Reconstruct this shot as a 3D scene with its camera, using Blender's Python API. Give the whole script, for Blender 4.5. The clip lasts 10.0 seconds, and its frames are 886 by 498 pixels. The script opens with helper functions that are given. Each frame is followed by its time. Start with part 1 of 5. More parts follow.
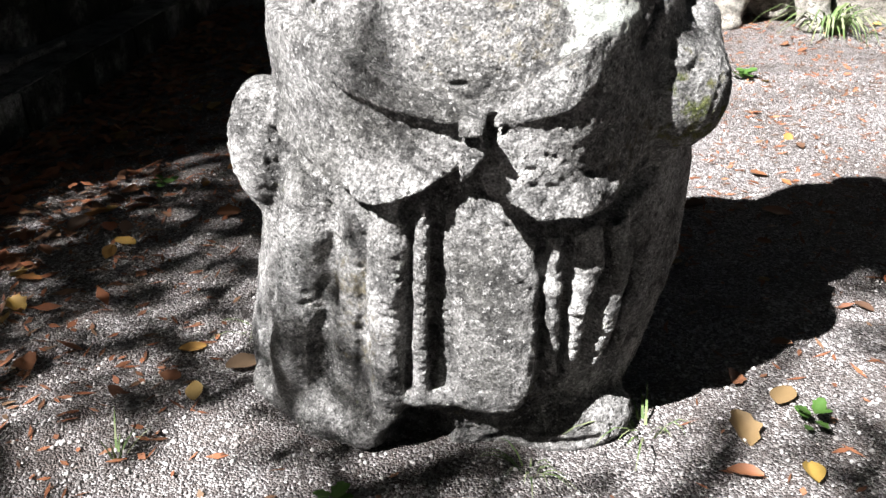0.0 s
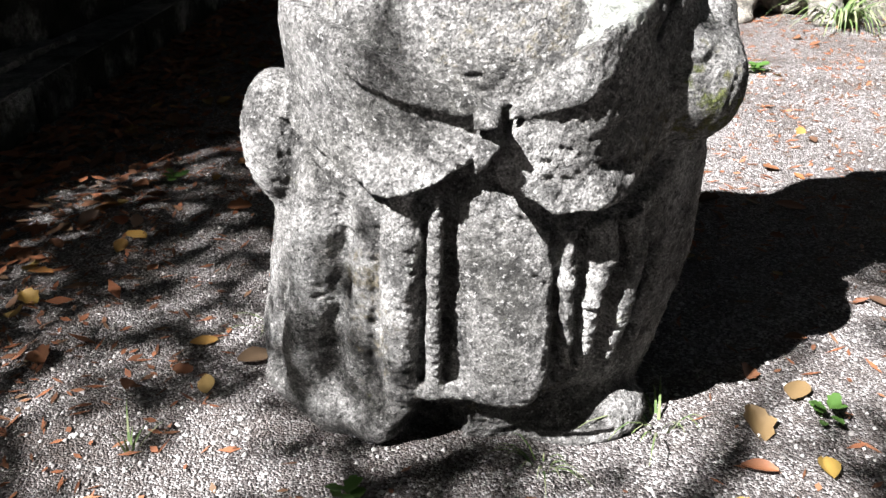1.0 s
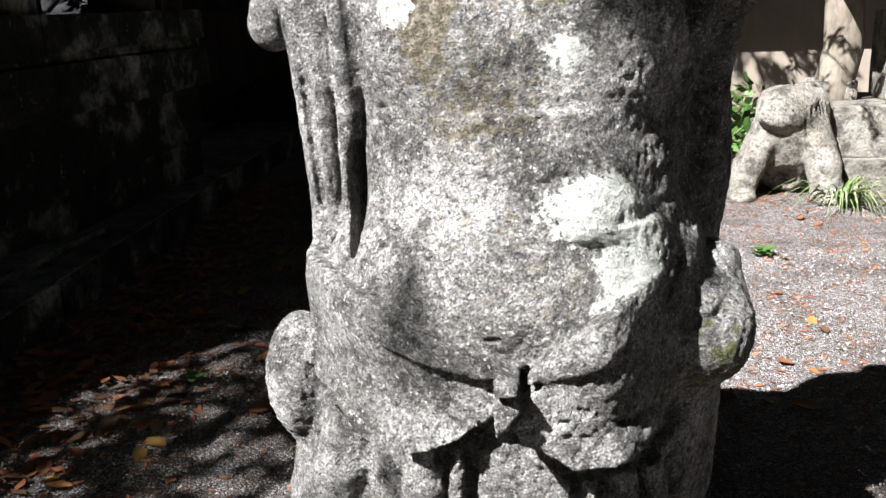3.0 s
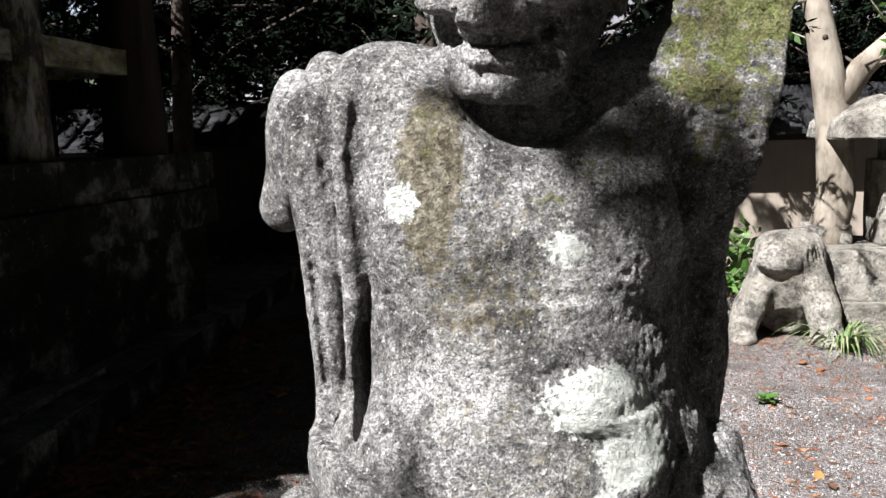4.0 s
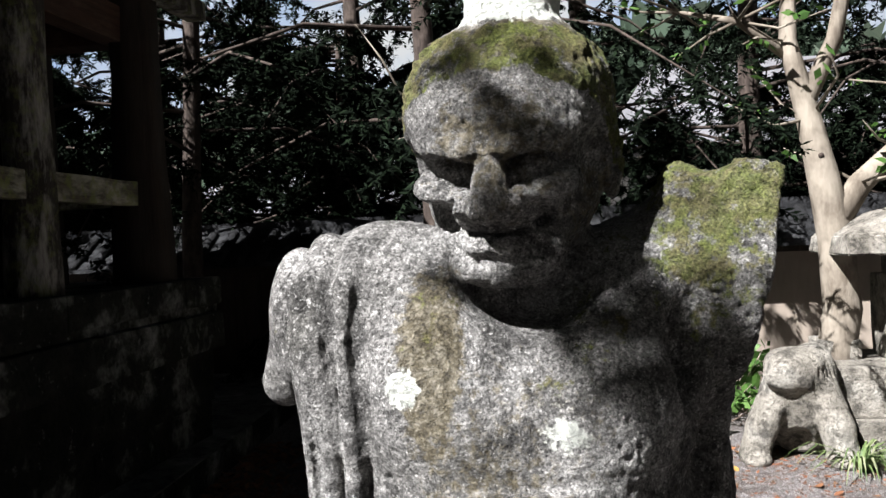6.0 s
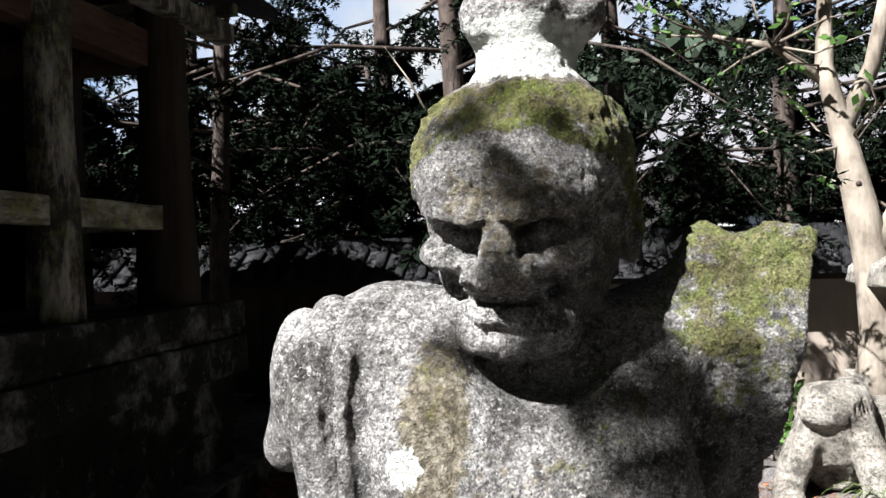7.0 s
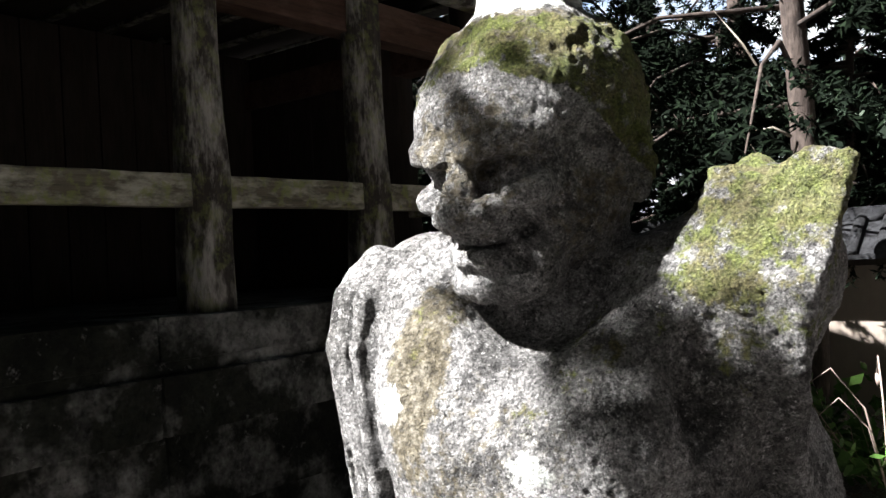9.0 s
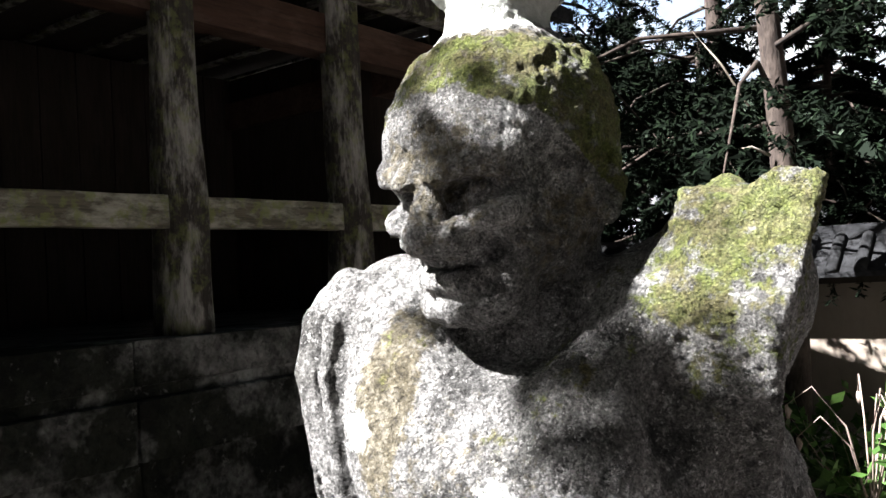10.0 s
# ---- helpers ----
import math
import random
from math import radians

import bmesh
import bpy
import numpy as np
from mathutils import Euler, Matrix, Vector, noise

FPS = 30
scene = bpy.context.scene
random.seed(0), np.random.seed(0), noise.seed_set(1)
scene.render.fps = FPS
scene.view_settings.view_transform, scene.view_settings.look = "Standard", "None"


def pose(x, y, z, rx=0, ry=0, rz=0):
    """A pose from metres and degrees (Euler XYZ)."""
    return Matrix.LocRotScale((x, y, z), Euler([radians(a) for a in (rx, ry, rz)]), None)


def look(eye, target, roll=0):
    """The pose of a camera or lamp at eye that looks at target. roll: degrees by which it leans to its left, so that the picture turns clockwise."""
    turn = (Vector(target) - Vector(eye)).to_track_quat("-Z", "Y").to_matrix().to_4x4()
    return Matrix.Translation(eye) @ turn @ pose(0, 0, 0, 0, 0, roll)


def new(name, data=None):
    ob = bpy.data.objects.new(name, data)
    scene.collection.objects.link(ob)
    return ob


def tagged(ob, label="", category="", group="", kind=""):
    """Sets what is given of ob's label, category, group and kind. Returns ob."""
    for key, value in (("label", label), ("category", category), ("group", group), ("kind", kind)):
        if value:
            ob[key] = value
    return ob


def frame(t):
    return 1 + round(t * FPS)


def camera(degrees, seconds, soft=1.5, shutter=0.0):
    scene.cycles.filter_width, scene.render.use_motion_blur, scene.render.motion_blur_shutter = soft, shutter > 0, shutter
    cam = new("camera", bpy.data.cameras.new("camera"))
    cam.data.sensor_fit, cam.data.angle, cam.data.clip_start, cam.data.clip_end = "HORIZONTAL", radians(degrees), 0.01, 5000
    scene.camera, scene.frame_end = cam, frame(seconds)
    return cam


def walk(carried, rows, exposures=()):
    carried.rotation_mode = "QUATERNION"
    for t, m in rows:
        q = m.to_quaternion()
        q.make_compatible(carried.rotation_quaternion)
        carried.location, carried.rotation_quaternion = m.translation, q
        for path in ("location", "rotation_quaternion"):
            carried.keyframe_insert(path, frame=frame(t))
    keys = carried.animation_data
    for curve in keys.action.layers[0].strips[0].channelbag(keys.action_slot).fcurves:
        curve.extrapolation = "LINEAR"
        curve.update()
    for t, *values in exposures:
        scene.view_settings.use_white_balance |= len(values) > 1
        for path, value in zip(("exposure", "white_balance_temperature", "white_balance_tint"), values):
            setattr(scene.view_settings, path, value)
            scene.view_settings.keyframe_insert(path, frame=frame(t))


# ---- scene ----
cam = camera(55.0, 10.0)
PATH = [
    (0, (0.167, 0.519, 1.009), (-0.078, 2.3, 0.132), -1.2),
    (0.5, (0.166, 0.52, 1.003), (-0.082, 2.296, 0.116), -1.2),
    (1, (0.158, 0.522, 1.004), (-0.105, 2.296, 0.117), -1.4),
    (1.5, (0.153, 0.527, 1.009), (-0.114, 2.309, 0.141), -0.9),
    (2, (0.156, 0.528, 1.045), (-0.116, 2.337, 0.237), -1.1),
    (2.5, (0.159, 0.532, 1.095), (-0.128, 2.391, 0.416), -1.6),
    (3, (0.15, 0.533, 1.156), (-0.151, 2.431, 0.602), -2.2),
    (3.2, (0.155, 0.531, 1.184), (-0.141, 2.447, 0.695), -1.9),
    (4.3, (0.147, 0.523, 1.268), (-0.159, 2.487, 1.039), -1.6),
    (4.5, (0.141, 0.522, 1.285), (-0.164, 2.488, 1.072), -1.6),
    (5, (0.144, 0.529, 1.32), (-0.153, 2.504, 1.221), -2.0),
    (5.5, (0.145, 0.519, 1.34), (-0.14, 2.498, 1.295), -2.4),
    (5.7, (0.159, 0.518, 1.347), (-0.14, 2.495, 1.328), -2.4),
    (6.8, (0.18, 0.562, 1.427), (-0.176, 2.528, 1.347), -2.6),
    (7, (0.193, 0.592, 1.439), (-0.194, 2.554, 1.444), -1.9),
    (7.5, (0.262, 0.637, 1.49), (-0.224, 2.576, 1.545), -3.1),
    (8, (0.468, 0.703, 1.423), (-0.559, 2.418, 1.345), -1.9),
    (8.5, (0.632, 0.804, 1.394), (-0.508, 2.448, 1.37), -3.1),
    (9, (0.706, 0.805, 1.356), (-0.525, 2.381, 1.372), -3.0),
    (9.5, (0.715, 0.817, 1.364), (-0.508, 2.4, 1.398), -3.2),
    (10, (0.713, 0.832, 1.359), (-0.488, 2.431, 1.419), -3.3),
]
EXPOSURES = [(0, 2.25), (3, 1.95), (4.5, 1.6), (5.5, 1.6), (7.0, 1.95), (7.6, 2.1), (8.0, 2.45), (9.0, 2.55), (10, 2.75)]
walk(cam, [(t, look(eye, target, roll)) for t, eye, target, roll in PATH], EXPOSURES)

# ---- world, sun and exposure ----
SUN_WAY = Vector((0.59, 0.73, -1.0)).normalized()
world = bpy.data.worlds.new("sky")
scene.world = world
world.use_nodes = True
sky = world.node_tree.nodes.new("ShaderNodeTexSky")
sky.sky_type, sky.sun_disc = "NISHITA", False
sky.sun_elevation = math.asin(-SUN_WAY.z)
sky.sun_rotation = math.atan2(-SUN_WAY.x, -SUN_WAY.y)
sky.air_density, sky.dust_density = 1.0, 3.0
world.node_tree.links.new(sky.outputs[0], world.node_tree.nodes["Background"].inputs[0])
world.node_tree.nodes["Background"].inputs[1].default_value = 0.0025
sun_data = bpy.data.lights.new("sun", "SUN")
sun_data.energy, sun_data.angle, sun_data.color = 6.5, radians(0.53), (1.0, 0.982, 0.995)
sun = new("sun", sun_data)
sun.matrix_world = look((-4, -5, 9), Vector((-4, -5, 9)) + SUN_WAY)

# ---- materials ----


def mat(name, rough=0.9):
    m = bpy.data.materials.new(name)
    m.use_nodes = True
    nt = m.node_tree
    b = nt.nodes["Principled BSDF"]
    b.inputs["Roughness"].default_value = rough
    b.inputs["Specular IOR Level"].default_value = 0.25
    return m, nt, b


def node(nt, kind, **kw):
    n = nt.nodes.new(kind)
    for k, v in kw.items():
        key = k.replace("_", " ")
        n.inputs[key].default_value = v
    return n


def coords(nt):
    return nt.nodes.new("ShaderNodeTexCoord").outputs["Object"]


def noise_tex(nt, vec, scale, detail=4.0, rough=0.6, stretch=None):
    if stretch:
        mp = nt.nodes.new("ShaderNodeMapping")
        mp.inputs["Scale"].default_value = stretch
        nt.links.new(vec, mp.inputs["Vector"])
        vec = mp.outputs[0]
    n = nt.nodes.new("ShaderNodeTexNoise")
    n.inputs["Scale"].default_value, n.inputs["Detail"].default_value, n.inputs["Roughness"].default_value = scale, detail, rough
    nt.links.new(vec, n.inputs["Vector"])
    return n.outputs["Fac"]


def ramp(nt, fac, *stops):
    r = nt.nodes.new("ShaderNodeValToRGB")
    els = r.color_ramp.elements
    while len(els) < len(stops):
        els.new(0.5)
    for e, (p, c) in zip(els, stops):
        e.position = p
        e.color = (c, c, c, 1) if isinstance(c, (int, float)) else (*c, 1)
    nt.links.new(fac, r.inputs[0])
    return r.outputs[0]


def mix(nt, fac, a, b, blend="MIX"):
    n = nt.nodes.new("ShaderNodeMix")
    n.data_type, n.blend_type = "RGBA", blend
    for sock, v in ((n.inputs[0], fac), (n.inputs[6], a), (n.inputs[7], b)):
        if isinstance(v, (int, float)):
            sock.default_value = v
        elif isinstance(v, tuple):
            sock.default_value = (*v, 1)
        else:
            nt.links.new(v, sock)
    return n.outputs[2]


def maths(nt, op, a, b=0.0):
    n = nt.nodes.new("ShaderNodeMath")
    n.operation = op
    for sock, v in zip(n.inputs, (a, b)):
        if isinstance(v, (int, float)):
            sock.default_value = v
        else:
            nt.links.new(v, sock)
    return n.outputs[0]


def bump(nt, bsdf, height, strength=0.5, dist=0.01):
    n = nt.nodes.new("ShaderNodeBump")
    n.inputs["Strength"].default_value, n.inputs["Distance"].default_value = strength, dist
    nt.links.new(height, n.inputs["Height"])
    nt.links.new(n.outputs[0], bsdf.inputs["Normal"])


def attr(nt, name):
    n = nt.nodes.new("ShaderNodeAttribute")
    n.attribute_name = name
    return n.outputs["Fac"]


def piece_random(nt):
    return nt.nodes.new("ShaderNodeObjectInfo").outputs["Random"]


def stone_material(name, dark, mid, light, scale=1.0, grown=False, per_piece=False):
    m, nt, b = mat(name, 0.92)
    co = coords(nt)
    big = noise_tex(nt, co, 5 * scale, 5, 0.65)
    fine = noise_tex(nt, co, 70 * scale, 6, 0.75)
    grit = noise_tex(nt, co, 260 * scale, 3, 0.7)
    c = ramp(nt, big, (0.34, dark), (0.5, mid), (0.66, light))
    grime = noise_tex(nt, co, 13 * scale, 8, 0.72)
    c = mix(nt, 0.85, c, ramp(nt, grime, (0.40, 0.26), (0.49, 0.88), (0.6, 1.15)), "MULTIPLY")
    c = mix(nt, 0.75, c, ramp(nt, fine, (0.34, 0.18), (0.47, 0.9), (0.7, 1.3)), "MULTIPLY")
    speck = noise_tex(nt, co, 30 * scale, 7, 0.75)
    c = mix(nt, ramp(nt, speck, (0.60, 0.0), (0.67, 0.5)), c, light)
    c = mix(nt, ramp(nt, speck, (0.33, 0.6), (0.38, 0.0)), c, tuple(0.35 * v for v in dark))
    if grown:
        crust = noise_tex(nt, co, 95, 4, 0.75)
        c = mix(nt, ramp(nt, crust, (0.57, 0.0), (0.64, 0.65)), c, tuple(min(0.6, 1.25 * v) for v in light))
        c = mix(nt, ramp(nt, crust, (0.36, 0.75), (0.42, 0.0)), c, tuple(0.25 * v for v in dark))
        cell = nt.nodes.new("ShaderNodeTexVoronoi")
        cell.inputs["Scale"].default_value = 330
        nt.links.new(co, cell.inputs["Vector"])
        tone = nt.nodes.new("ShaderNodeSeparateColor")
        nt.links.new(cell.outputs["Color"], tone.inputs[0])
        c = mix(nt, 0.65, c, ramp(nt, tone.outputs[0], (0.0, 0.35), (0.35, 0.85), (0.75, 1.15), (1.0, 1.75)), "MULTIPLY")
        c = mix(nt, 0.7, c, ramp(nt, grit, (0.36, 0.35), (0.48, 0.95), (0.64, 1.25)), "MULTIPLY")
        edge = noise_tex(nt, co, 55, 5, 0.7)
        # brown staining, which also carries painted shade on face and belly
        stain_shade = ramp(nt, maths(nt, "ADD", attr(nt, "stain_shade"), maths(nt, "MULTIPLY", maths(nt, "SUBTRACT", edge, 0.5), 1.3)), (0.42, 0.0), (0.62, 0.88))
        c = mix(nt, stain_shade, c, ramp(nt, fine, (0.34, (0.025, 0.020, 0.012)), (0.5, (0.105, 0.088, 0.052)), (0.68, (0.27, 0.245, 0.19))))
        tuft = maths(nt, "ADD", maths(nt, "MULTIPLY", maths(nt, "SUBTRACT", edge, 0.5), 1.4), maths(nt, "MULTIPLY", maths(nt, "SUBTRACT", noise_tex(nt, co, 17, 4, 0.65), 0.5), 1.5))
        moss = ramp(nt, maths(nt, "ADD", attr(nt, "moss"), tuft), (0.40, 0.0), (0.60, 0.92))
        green = ramp(nt, grit, (0.3, (0.030, 0.036, 0.008)), (0.55, (0.105, 0.125, 0.026)), (0.8, (0.23, 0.25, 0.075)))
        brown = ramp(nt, grit, (0.3, (0.030, 0.024, 0.012)), (0.6, (0.15, 0.125, 0.060)), (0.8, (0.27, 0.23, 0.14)))
        c = mix(nt, moss, c, mix(nt, ramp(nt, noise_tex(nt, co, 22, 4, 0.6), (0.42, 0.0), (0.6, 0.75)), green, brown))
        lich = ramp(nt, maths(nt, "ADD", attr(nt, "lichen"), maths(nt, "MULTIPLY", maths(nt, "SUBTRACT", edge, 0.5), 0.9)), (0.46, 0.0), (0.56, 0.9))
        c = mix(nt, lich, c, ramp(nt, fine, (0.3, (0.45, 0.48, 0.43)), (0.7, (0.68, 0.69, 0.64))))
    if per_piece:
        c = mix(nt, 0.6, c, ramp(nt, piece_random(nt), (0.0, 0.6), (1.0, 1.15)), "MULTIPLY")
    nt.links.new(c, b.inputs["Base Color"])
    pits = ramp(nt, noise_tex(nt, co, 110 * scale, 5, 0.7), (0.32, 0.0), (0.48, 1.0))
    h = maths(nt, "ADD", maths(nt, "MULTIPLY", fine, 0.8), maths(nt, "MULTIPLY", pits, 0.55))
    h = maths(nt, "ADD", h, maths(nt, "MULTIPLY", grit, 0.25))
    if grown:
        h = maths(nt, "ADD", h, maths(nt, "MULTIPLY", cell.outputs["Distance"], -0.16))
    bump(nt, b, h, 1.0, 0.016 / scale)
    return m


STONE = stone_material("weathered_stone", (0.13, 0.127, 0.118), (0.25, 0.244, 0.234), (0.42, 0.415, 0.40), grown=True)
PALE = stone_material("pale_granite", (0.16, 0.15, 0.125), (0.27, 0.25, 0.215), (0.38, 0.365, 0.325), 0.8)
# mossy, lichened stone with the podium's shade put into its near-black tone
SHADED_PODIUM = stone_material("shaded_podium_stone", (0.011, 0.013, 0.007), (0.030, 0.032, 0.023), (0.38, 0.38, 0.36), 0.45, per_piece=True)


def wood_material(name, dark, mid, pale, axis="Z", lichen=0.0):
    m, nt, b = mat(name, 0.85)
    co = coords(nt)
    st = {"X": (0.06, 1, 1), "Y": (1, 0.06, 1), "Z": (1, 1, 0.06)}[axis]
    grain = noise_tex(nt, co, 60, 6, 0.65, st)
    patch = noise_tex(nt, co, 9, 6, 0.7, tuple(0.35 if v < 1 else 1 for v in st))
    c = ramp(nt, grain, (0.3, dark), (0.6, mid))
    c = mix(nt, ramp(nt, patch, (0.46, 0.0), (0.60, 0.85)), c, mix(nt, grain, tuple(0.5 * v for v in pale), pale))
    if lichen:
        g = ramp(nt, noise_tex(nt, co, 14, 6, 0.7), (0.50, 0.0), (0.60, lichen))
        c = mix(nt, g, c, (0.17, 0.19, 0.06))
    nt.links.new(c, b.inputs["Base Color"])
    bump(nt, b, maths(nt, "ADD", grain, maths(nt, "MULTIPLY", patch, 0.6)), 0.7, 0.006)
    return m


POSTWOOD = wood_material("weathered_post_wood", (0.016, 0.013, 0.010), (0.040, 0.034, 0.029), (0.40, 0.385, 0.35), "Z", 0.40)
RAILWOOD = wood_material("lichened_rail_wood", (0.04, 0.036, 0.026), (0.12, 0.110, 0.080), (0.46, 0.45, 0.37), "Y", 0.70)
BEAMWOOD = wood_material("reddish_beam_wood", (0.022, 0.012, 0.008), (0.055, 0.028, 0.018), (0.10, 0.062, 0.045), "Y")
# near black, so shade on inner walls and fence is in the wood colour
SHADED_WOOD = wood_material("shaded_dark_wood", (0.010, 0.007, 0.005), (0.024, 0.017, 0.012), (0.035, 0.028, 0.022), "Z")


def gravel_material():
    m, nt, b = mat("granite_gravel", 0.9)
    co = coords(nt)
    v = nt.nodes.new("ShaderNodeTexVoronoi")
    v.inputs["Scale"].default_value = 220
    nt.links.new(co, v.inputs["Vector"])
    grain = nt.nodes.new("ShaderNodeSeparateColor")
    nt.links.new(v.outputs["Color"], grain.inputs[0])
    c = ramp(nt, grain.outputs[0], (0.0, (0.05, 0.043, 0.042)), (0.35, (0.145, 0.13, 0.126)), (0.7, (0.24, 0.225, 0.218)), (0.95, (0.50, 0.485, 0.475)))
    soil = noise_tex(nt, co, 2.2, 6, 0.7)
    fine = noise_tex(nt, co, 28, 6, 0.75)
    both = maths(nt, "ADD", maths(nt, "MULTIPLY", soil, 0.6), maths(nt, "MULTIPLY", fine, 0.4))
    c = mix(nt, ramp(nt, both, (0.44, 0.0), (0.60, 0.8)), c, ramp(nt, fine, (0.3, (0.035, 0.026, 0.022)), (0.7, (0.11, 0.09, 0.078))))
    nt.links.new(c, b.inputs["Base Color"])
    h = maths(nt, "ADD", maths(nt, "MULTIPLY", v.outputs["Distance"], -1.0), maths(nt, "MULTIPLY", fine, 2.0))
    bump(nt, b, h, 1.0, 0.014)
    return m


GRAVEL = gravel_material()


def leaf_material(name, *cols, trans=0.25, rough=0.55, island=False):
    m, nt, b = mat(name, rough)
    if island:
        r = nt.nodes.new("ShaderNodeNewGeometry").outputs["Random Per Island"]
    else:
        r = piece_random(nt)
    n = len(cols)
    c = ramp(nt, r, *[(i / max(1, n - 1), col) for i, col in enumerate(cols)])
    c = mix(nt, 0.5, c, ramp(nt, noise_tex(nt, coords(nt), 60, 4), (0.3, 0.6), (0.7, 1.2)), "MULTIPLY")
    nt.links.new(c, b.inputs["Base Color"])
    if trans:
        tr = nt.nodes.new("ShaderNodeBsdfTranslucent")
        nt.links.new(c, tr.inputs[0])
        mx = nt.nodes.new("ShaderNodeMixShader")
        mx.inputs[0].default_value = trans
        nt.links.new(b.outputs[0], mx.inputs[1])
        nt.links.new(tr.outputs[0], mx.inputs[2])
        nt.links.new(mx.outputs[0], nt.nodes["Material Output"].inputs[0])
    return m


# needle greens taken near black; the wood's own shade is in the colour
SHADED_CONIFER = leaf_material("shaded_conifer_needles", (0.002, 0.0035, 0.002), (0.004, 0.007, 0.004), (0.008, 0.014, 0.007), trans=0.0, rough=0.95, island=True)
SHADED_CONIFER.node_tree.nodes["Principled BSDF"].inputs["Specular IOR Level"].default_value = 0.05
BROADLEAF = leaf_material("green_leaf", (0.03, 0.07, 0.014), (0.05, 0.11, 0.022), (0.085, 0.16, 0.04), trans=0.3, island=True)
GRASSBLADE = leaf_material("grass_blade", (0.05, 0.09, 0.03), (0.12, 0.17, 0.06), (0.22, 0.23, 0.14), trans=0.25, island=True)
DEADLEAF = leaf_material("dead_leaf", (0.07, 0.04, 0.025), (0.14, 0.06, 0.03), (0.20, 0.085, 0.04), (0.12, 0.08, 0.05), (0.30, 0.20, 0.05), (0.24, 0.08, 0.04), (0.15, 0.10, 0.07), trans=0.1)
LITTER = leaf_material("leaf_litter", (0.08, 0.04, 0.022), (0.15, 0.06, 0.03), (0.25, 0.10, 0.05), (0.12, 0.08, 0.05), trans=0.05, island=True)
DRYSTEM = leaf_material("dry_stem", (0.10, 0.075, 0.055), (0.22, 0.17, 0.14), (0.36, 0.29, 0.26), trans=0.0, rough=0.9, island=True)


def bark_material(name, dark, mid, pale, lo, hi, scale):
    m, nt, b = mat(name, 0.9)
    co = coords(nt)
    g = noise_tex(nt, co, scale, 6, 0.65, (1, 1, 0.25))
    p = noise_tex(nt, co, scale * 0.35, 4, 0.6, (1, 1, 0.6))
    c = mix(nt, ramp(nt, p, (lo, 0.0), (hi, 1.0)), ramp(nt, g, (0.3, dark), (0.65, mid)), mix(nt, g, mid, pale))
    nt.links.new(c, b.inputs["Base Color"])
    bump(nt, b, g, 0.8, 0.015)
    return m


# bark darkened as well, for the shade inside the wood
BARK = bark_material("conifer_bark", (0.014, 0.010, 0.008), (0.045, 0.034, 0.028), (0.10, 0.078, 0.064), 0.45, 0.7, 40)
PALEBARK = bark_material("mottled_smooth_bark", (0.06, 0.048, 0.036), (0.145, 0.124, 0.098), (0.28, 0.25, 0.205), 0.42, 0.6, 14)


def plaster_material(name, col, amount=0.5):
    m, nt, b = mat(name, 0.9)
    co = coords(nt)
    n = noise_tex(nt, co, 1.7, 7, 0.65)
    s = noise_tex(nt, co, 9, 5, 0.7, (1, 1, 0.25))
    c = mix(nt, amount, col, ramp(nt, n, (0.3, 0.55), (0.7, 1.05)), "MULTIPLY")
    c = mix(nt, amount * 0.7, c, ramp(nt, s, (0.35, 0.6), (0.6, 1.0)), "MULTIPLY")
    nt.links.new(c, b.inputs["Base Color"])
    bump(nt, b, noise_tex(nt, co, 45, 5), 0.3, 0.004)
    return m


PLASTER = plaster_material("cream_plaster", (0.23, 0.195, 0.16))
WHITEWALL = plaster_material("white_wall", (0.34, 0.335, 0.325), 0.4)
# tile colour lowered to stand in for tree shade on the coping
ROOFTILE = stone_material("shade_dark_roof_tile", (0.010, 0.0105, 0.0115), (0.020, 0.021, 0.023), (0.04, 0.041, 0.044), 0.6, per_piece=True)
PALEROOF = plaster_material("pale_tiled_roof", (0.13, 0.13, 0.14), 0.5)
PAVING = stone_material("worn_paving", (0.09, 0.087, 0.080), (0.16, 0.156, 0.145), (0.26, 0.255, 0.24), 0.5)
HILL = leaf_material("far_wood", (0.025, 0.038, 0.026), (0.036, 0.05, 0.036), (0.05, 0.064, 0.046), trans=0.0, island=True)
HILL.node_tree.nodes["Principled BSDF"].inputs["Specular IOR Level"].default_value = 0.03
GLASS, _nt, _b = mat("dark_window_glass", 0.08)
_b.inputs["Base Color"].default_value = (0.02, 0.025, 0.03, 1)
_b.inputs["Specular IOR Level"].default_value = 0.6

# ---- mesh helpers ----


def mesh_of(name, verts, faces, material=None, smooth=False):
    me = bpy.data.meshes.new(name)
    me.from_pydata([tuple(v) for v in verts], [], [tuple(f) for f in faces])
    me.update()
    if material:
        me.materials.append(material)
    if smooth:
        me.polygons.foreach_set("use_smooth", [True] * len(me.polygons))
    return me


def quads_mesh(name, corners, material):
    """corners: array of n x 4 x 3, one loose quad each."""
    n = len(corners)
    me = bpy.data.meshes.new(name)
    me.vertices.add(4 * n)
    me.vertices.foreach_set("co", np.asarray(corners, np.float32).ravel())
    me.loops.add(4 * n)
    me.loops.foreach_set("vertex_index", np.arange(4 * n, dtype=np.int32))
    me.polygons.add(n)
    me.polygons.foreach_set("loop_start", np.arange(0, 4 * n, 4, dtype=np.int32))
    me.update(calc_edges=True)
    me.materials.append(material)
    return me


